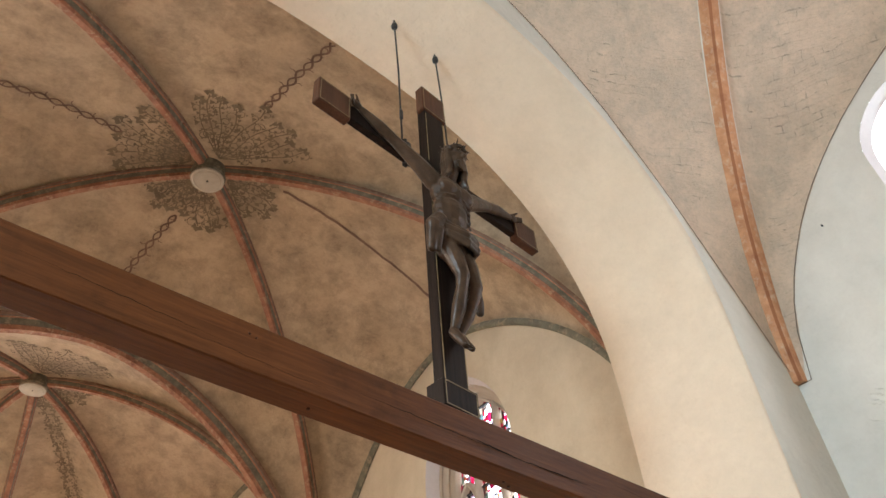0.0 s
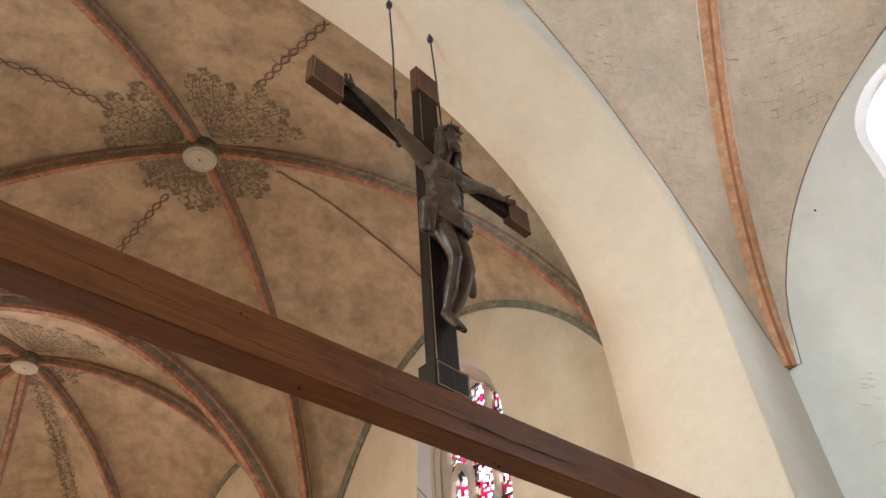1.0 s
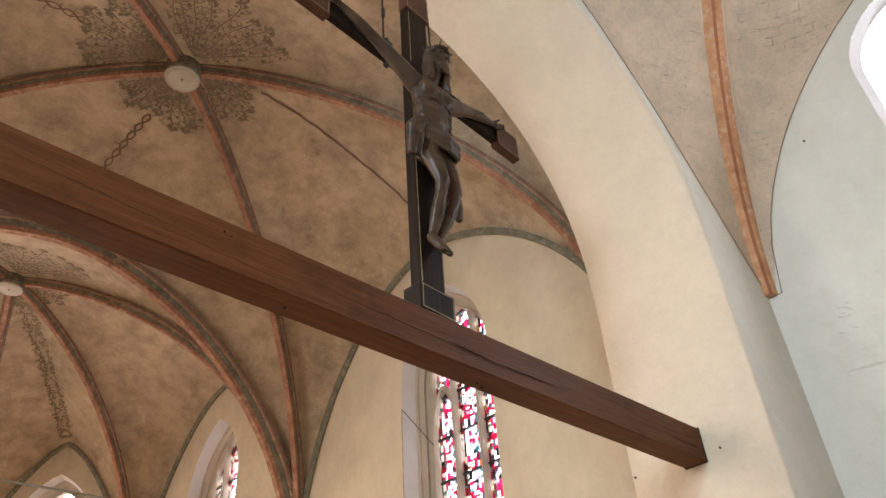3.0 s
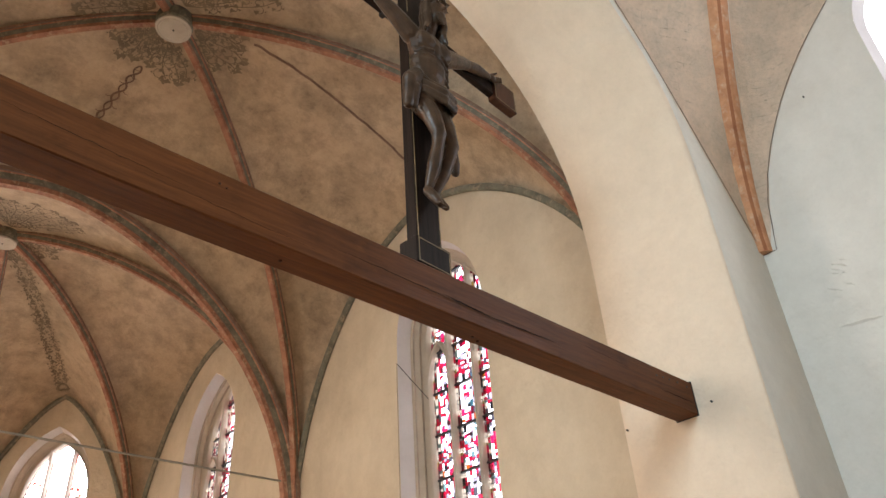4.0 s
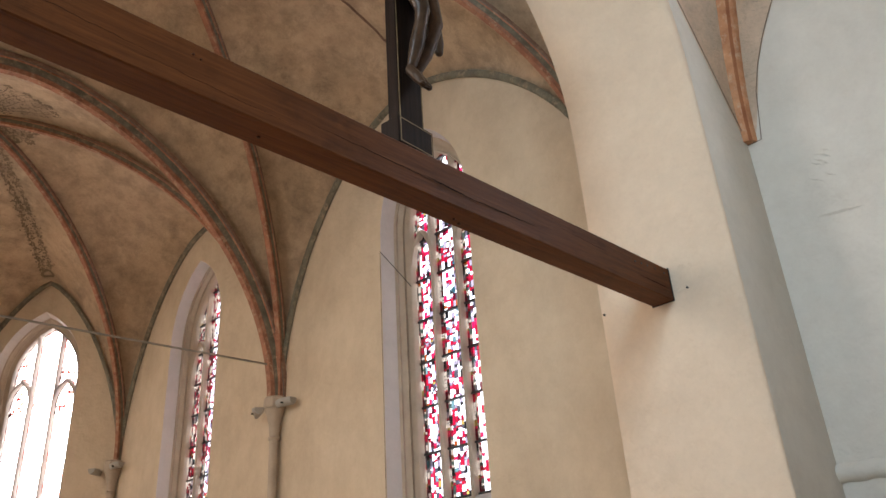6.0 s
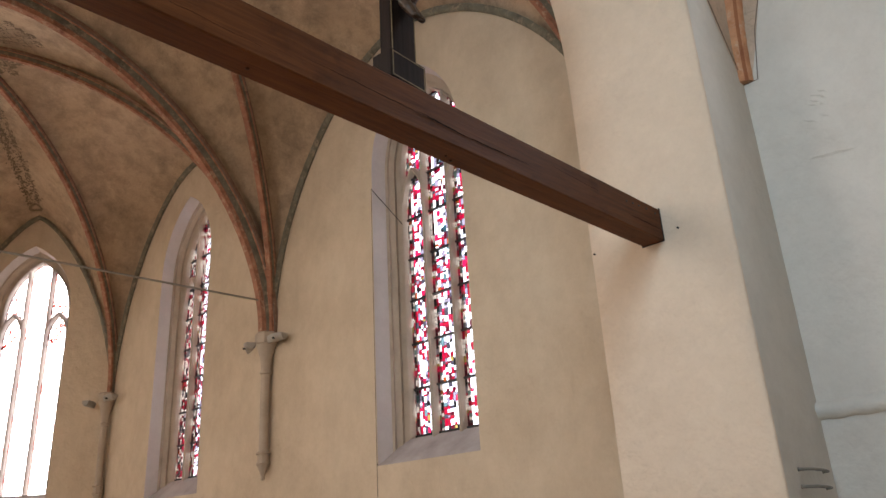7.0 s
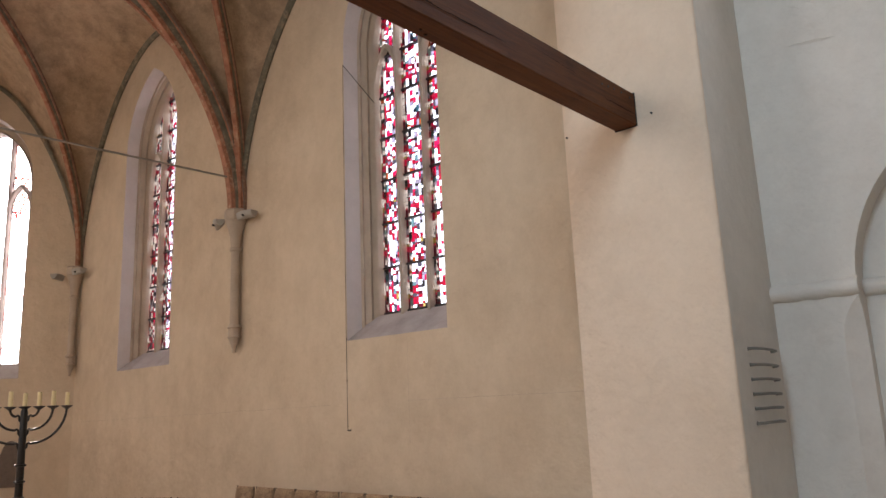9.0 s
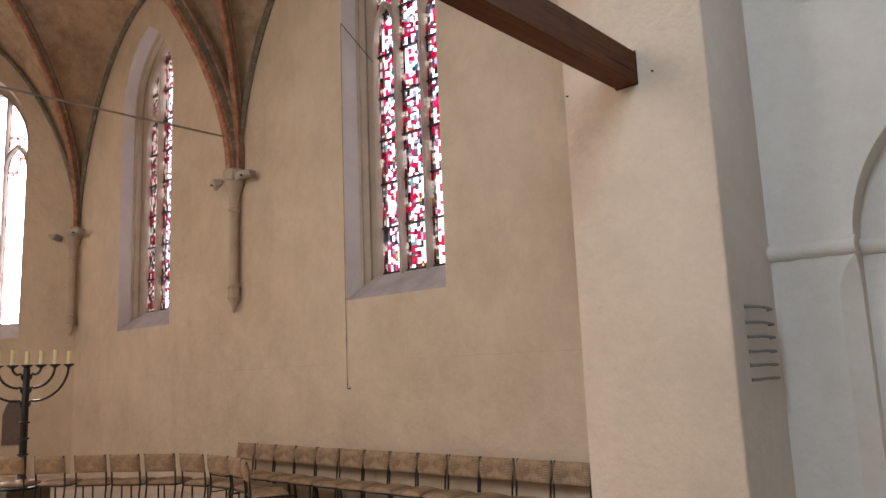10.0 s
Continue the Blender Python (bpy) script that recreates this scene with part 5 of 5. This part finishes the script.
# ---- painted ornament on the vaults ----
class Painter:
    """Lays flat painted shapes on a vault cell: r metres from the boss, w metres aside."""

    def __init__(self, key):
        self.at = CELLS[key]
        a, b, o = self.at(1, 0), self.at(1, 1), self.at(0.0, 0.5)
        self.width = (b.to_2d() - a.to_2d()).length
        self.length = (((a + b) / 2).to_2d() - o.to_2d()).length
        self.s = Shape()

    def place(self, r, w):
        sv = max(r / self.length, 0.01)
        t = min(1.0, max(0.0, 0.5 + w / (self.width * sv)))
        p = self.at(min(sv, 0.995), t)
        p.z += 0.018 * noise.noise(p * 1.1) - 0.014
        return p

    def stroke(self, points, width):
        rows = []
        for i, (r, w) in enumerate(points):
            r0, w0 = points[max(i - 1, 0)]
            r1, w1 = points[min(i + 1, len(points) - 1)]
            d = math.hypot(r1 - r0, w1 - w0) or 1
            nr, nw = -(w1 - w0) / d, (r1 - r0) / d
            rows.append([self.place(r + nr * width, w + nw * width), self.place(r - nr * width, w - nw * width)])
        self.s.grid(rows)

    def leaf(self, r, w, size, angle, lobes=5):
        pts = []
        for k in range(2 * lobes):
            a = angle + math.tau * k / (2 * lobes)
            q = size * (1.0 if k % 2 == 0 else 0.55)
            pts.append(self.place(r + q * math.cos(a), w + 0.75 * q * math.sin(a)))
        self.s.poly(pts)

    def done(self, name, mat, label):
        tagged(part(name, self.s.mesh(name, mat)), label, "vault painting", "vault paintings", "stuff")


def bouquet(key, seed, reach, spread, stems):
    """Scrolling stems that fan out from the boss, with curls, leaves and buds."""
    p, rng = Painter(key), random.Random(seed)
    for k in range(stems):
        f = (k + 0.5) / stems * 2 - 1
        end = reach * (1 - 0.25 * abs(f) ** 1.6) * rng.uniform(0.85, 1.06)
        side = spread * f * end
        pts = []
        for i in range(17):
            q = i / 16
            pts.append((0.27 + (end - 0.27) * q, side * q ** 0.8 + 0.05 * math.sin(q * 7 + k * 1.3) * q))
        p.stroke(pts, 0.008)
        for i in range(3, 16, 2):
            r, w = pts[i]
            sg = 1 if i % 4 == 1 else -1
            rad, a0 = rng.uniform(0.045, 0.085), rng.uniform(-0.5, 0.5)
            curl = []
            for j in range(10):
                a = a0 + sg * j * 0.55
                q = rad * (1 - 0.055 * j)
                curl.append((r + q * math.sin(abs(a - a0)) * 1.2, w + sg * (rad - q * math.cos(a - a0))))
            p.stroke(curl, 0.006)
            r1, w1 = curl[-1]
            p.leaf(r1, w1, rng.uniform(0.032, 0.054), rng.uniform(0, 6), 3)
            r1, w1 = curl[5]
            p.leaf(r1 + 0.02, w1 + sg * 0.02, rng.uniform(0.02, 0.036), rng.uniform(0, 6), 3)
            if rng.random() < 0.6:
                p.leaf(r + rng.uniform(-0.02, 0.05), w - sg * rng.uniform(0.03, 0.06), rng.uniform(0.02, 0.042), rng.uniform(0, 6), 3)
        r, w = pts[-1]
        for sg in (-1, 0, 1):
            p.leaf(r + 0.02 + 0.035 * (sg == 0), w + 0.045 * sg, 0.062, rng.uniform(0, 6), 3)
    p.done("painted_foliage", M_LEAF, "faded painted foliage scrolls fanning out from the boss")


def vine(key, r0, r1, amp=0.042, drift=0.0, bend=0.0):
    p = Painter(key)
    n = int((r1 - r0) / 0.035)
    line = [(r0 + (r1 - r0) * k / n, drift * (k / n) + bend * math.sin(math.pi * k / n) + amp * math.sin(k * 0.62)) for k in range(n + 1)]
    other = [(r, 2 * (drift * (k / n) + bend * math.sin(math.pi * k / n)) - w) for k, (r, w) in enumerate(line)]
    p.stroke(line, 0.014)
    p.stroke(other, 0.011)
    for k in range(2, n, 4):
        sg = 1 if (k // 4) % 2 else -1
        r, w = line[k]
        p.stroke([(r, w), (r + 0.03, w + sg * 0.045), (r + 0.02, w + sg * 0.085)], 0.006)
    p.done("painted_vine", M_VINE, "faded painted vine along the vault ridge")


bouquet("south", 1, 1.05, 0.62, 5)
bouquet("west", 2, 1.35, 0.80, 9)
bouquet("north", 3, 1.25, 0.75, 8)
bouquet("middle", 4, 0.95, 0.85, 8)
bouquet("apse_middle", 6, 1.5, 0.8, 9)
bouquet("apse_south", 7, 0.9, 0.6, 5)
bouquet("apse_southeast", 8, 0.9, 0.4, 4)
vine("west", 1.45, 2.95)
vine("north", 1.2, 3.6, bend=-0.1)
vine("middle", 0.95, 2.9, drift=-0.2)

p = Painter("south")
p.stroke([(0.95 + 3.2 * k / 40, 0.35 + 0.09 * math.sin(math.pi * k / 40) ** 0.6 + 0.02 * noise.noise(Vector((k * 0.5, 0, 0)))) for k in range(41)], 0.022)
p.done("painted_line", M_VINE, "faded brown painted ridge line")

p, rng = Painter("apse_southeast"), random.Random(31)
for k in range(760):
    r = rng.uniform(0.7, 4.75)
    side = rng.choice((-1, 1))
    p.leaf(r, side * 0.085 + rng.gauss(0, 0.045), rng.uniform(0.018, 0.042), rng.uniform(0, 6), 3)
for side in (-1, 1):
    p.stroke([(0.7 + 4.05 * k / 60, side * (0.10 + 0.03 * math.sin(k * 0.9))) for k in range(61)], 0.007)
for k in range(26):
    a = k * math.tau / 26
    p.leaf(4.85 + 0.10 * math.cos(a), 0.12 * math.sin(a), 0.05, a, 4)
p.done("painted_vine", M_LEAF, "faded painted double leaf band down the apse vault")

p, rng = Painter("apse_south"), random.Random(44)
for k in range(70):
    r = 1.6 + 2.0 * k / 70
    p.leaf(r, 0.5 * p.width * r / p.length - 0.32 - rng.uniform(0, 0.09), rng.uniform(0.02, 0.05), rng.uniform(0, 6), 3)
p.done("painted_vine", M_LEAF, "faded painted leaf row beside a vault rib")


# ---- marks on the nave wall ----
def wall_ridge(points, height, depth, label):
    """A low ridge of uneven plaster on the nave wall."""
    s, rows = Shape(), []
    n = len(points) - 1
    for i, (y, z) in enumerate(points):
        f = math.sin(math.pi * i / n)
        h = height * (0.3 + 0.7 * f)
        rows.append([(NAVE + 0.002, y, z + h), (NAVE - depth * f, y, z + h * 0.3), (NAVE - depth * 0.6 * f, y, z - h * 0.5), (NAVE + 0.002, y, z - h)])
    s.grid(rows)
    tagged(part("plaster_ridge", smooth_by_angle(s.mesh("plaster_ridge", M_NAVE), 60)), label, "plaster ridge", "plaster ridges", "structure")


wall_ridge([(-0.98 - 0.44 * k / 12, 4.83 - 0.05 * k / 12 + 0.012 * noise.noise(Vector((k * 0.6, 2, 0)))) for k in range(13)], 0.02, 0.022, "low uneven plaster ridge on the lime-washed wall")
rng = random.Random(12)
for k in range(9):
    y, z = -1.12 + rng.uniform(-0.1, 0.1), 5.34 + rng.uniform(-0.14, 0.14)
    l = rng.uniform(0.05, 0.14)
    wall_ridge([(y - l * i / 6, z - 0.6 * l * i / 6 + 0.006 * math.sin(i * 2)) for i in range(7)], 0.009, 0.012, "rough scuffed patch of plaster")
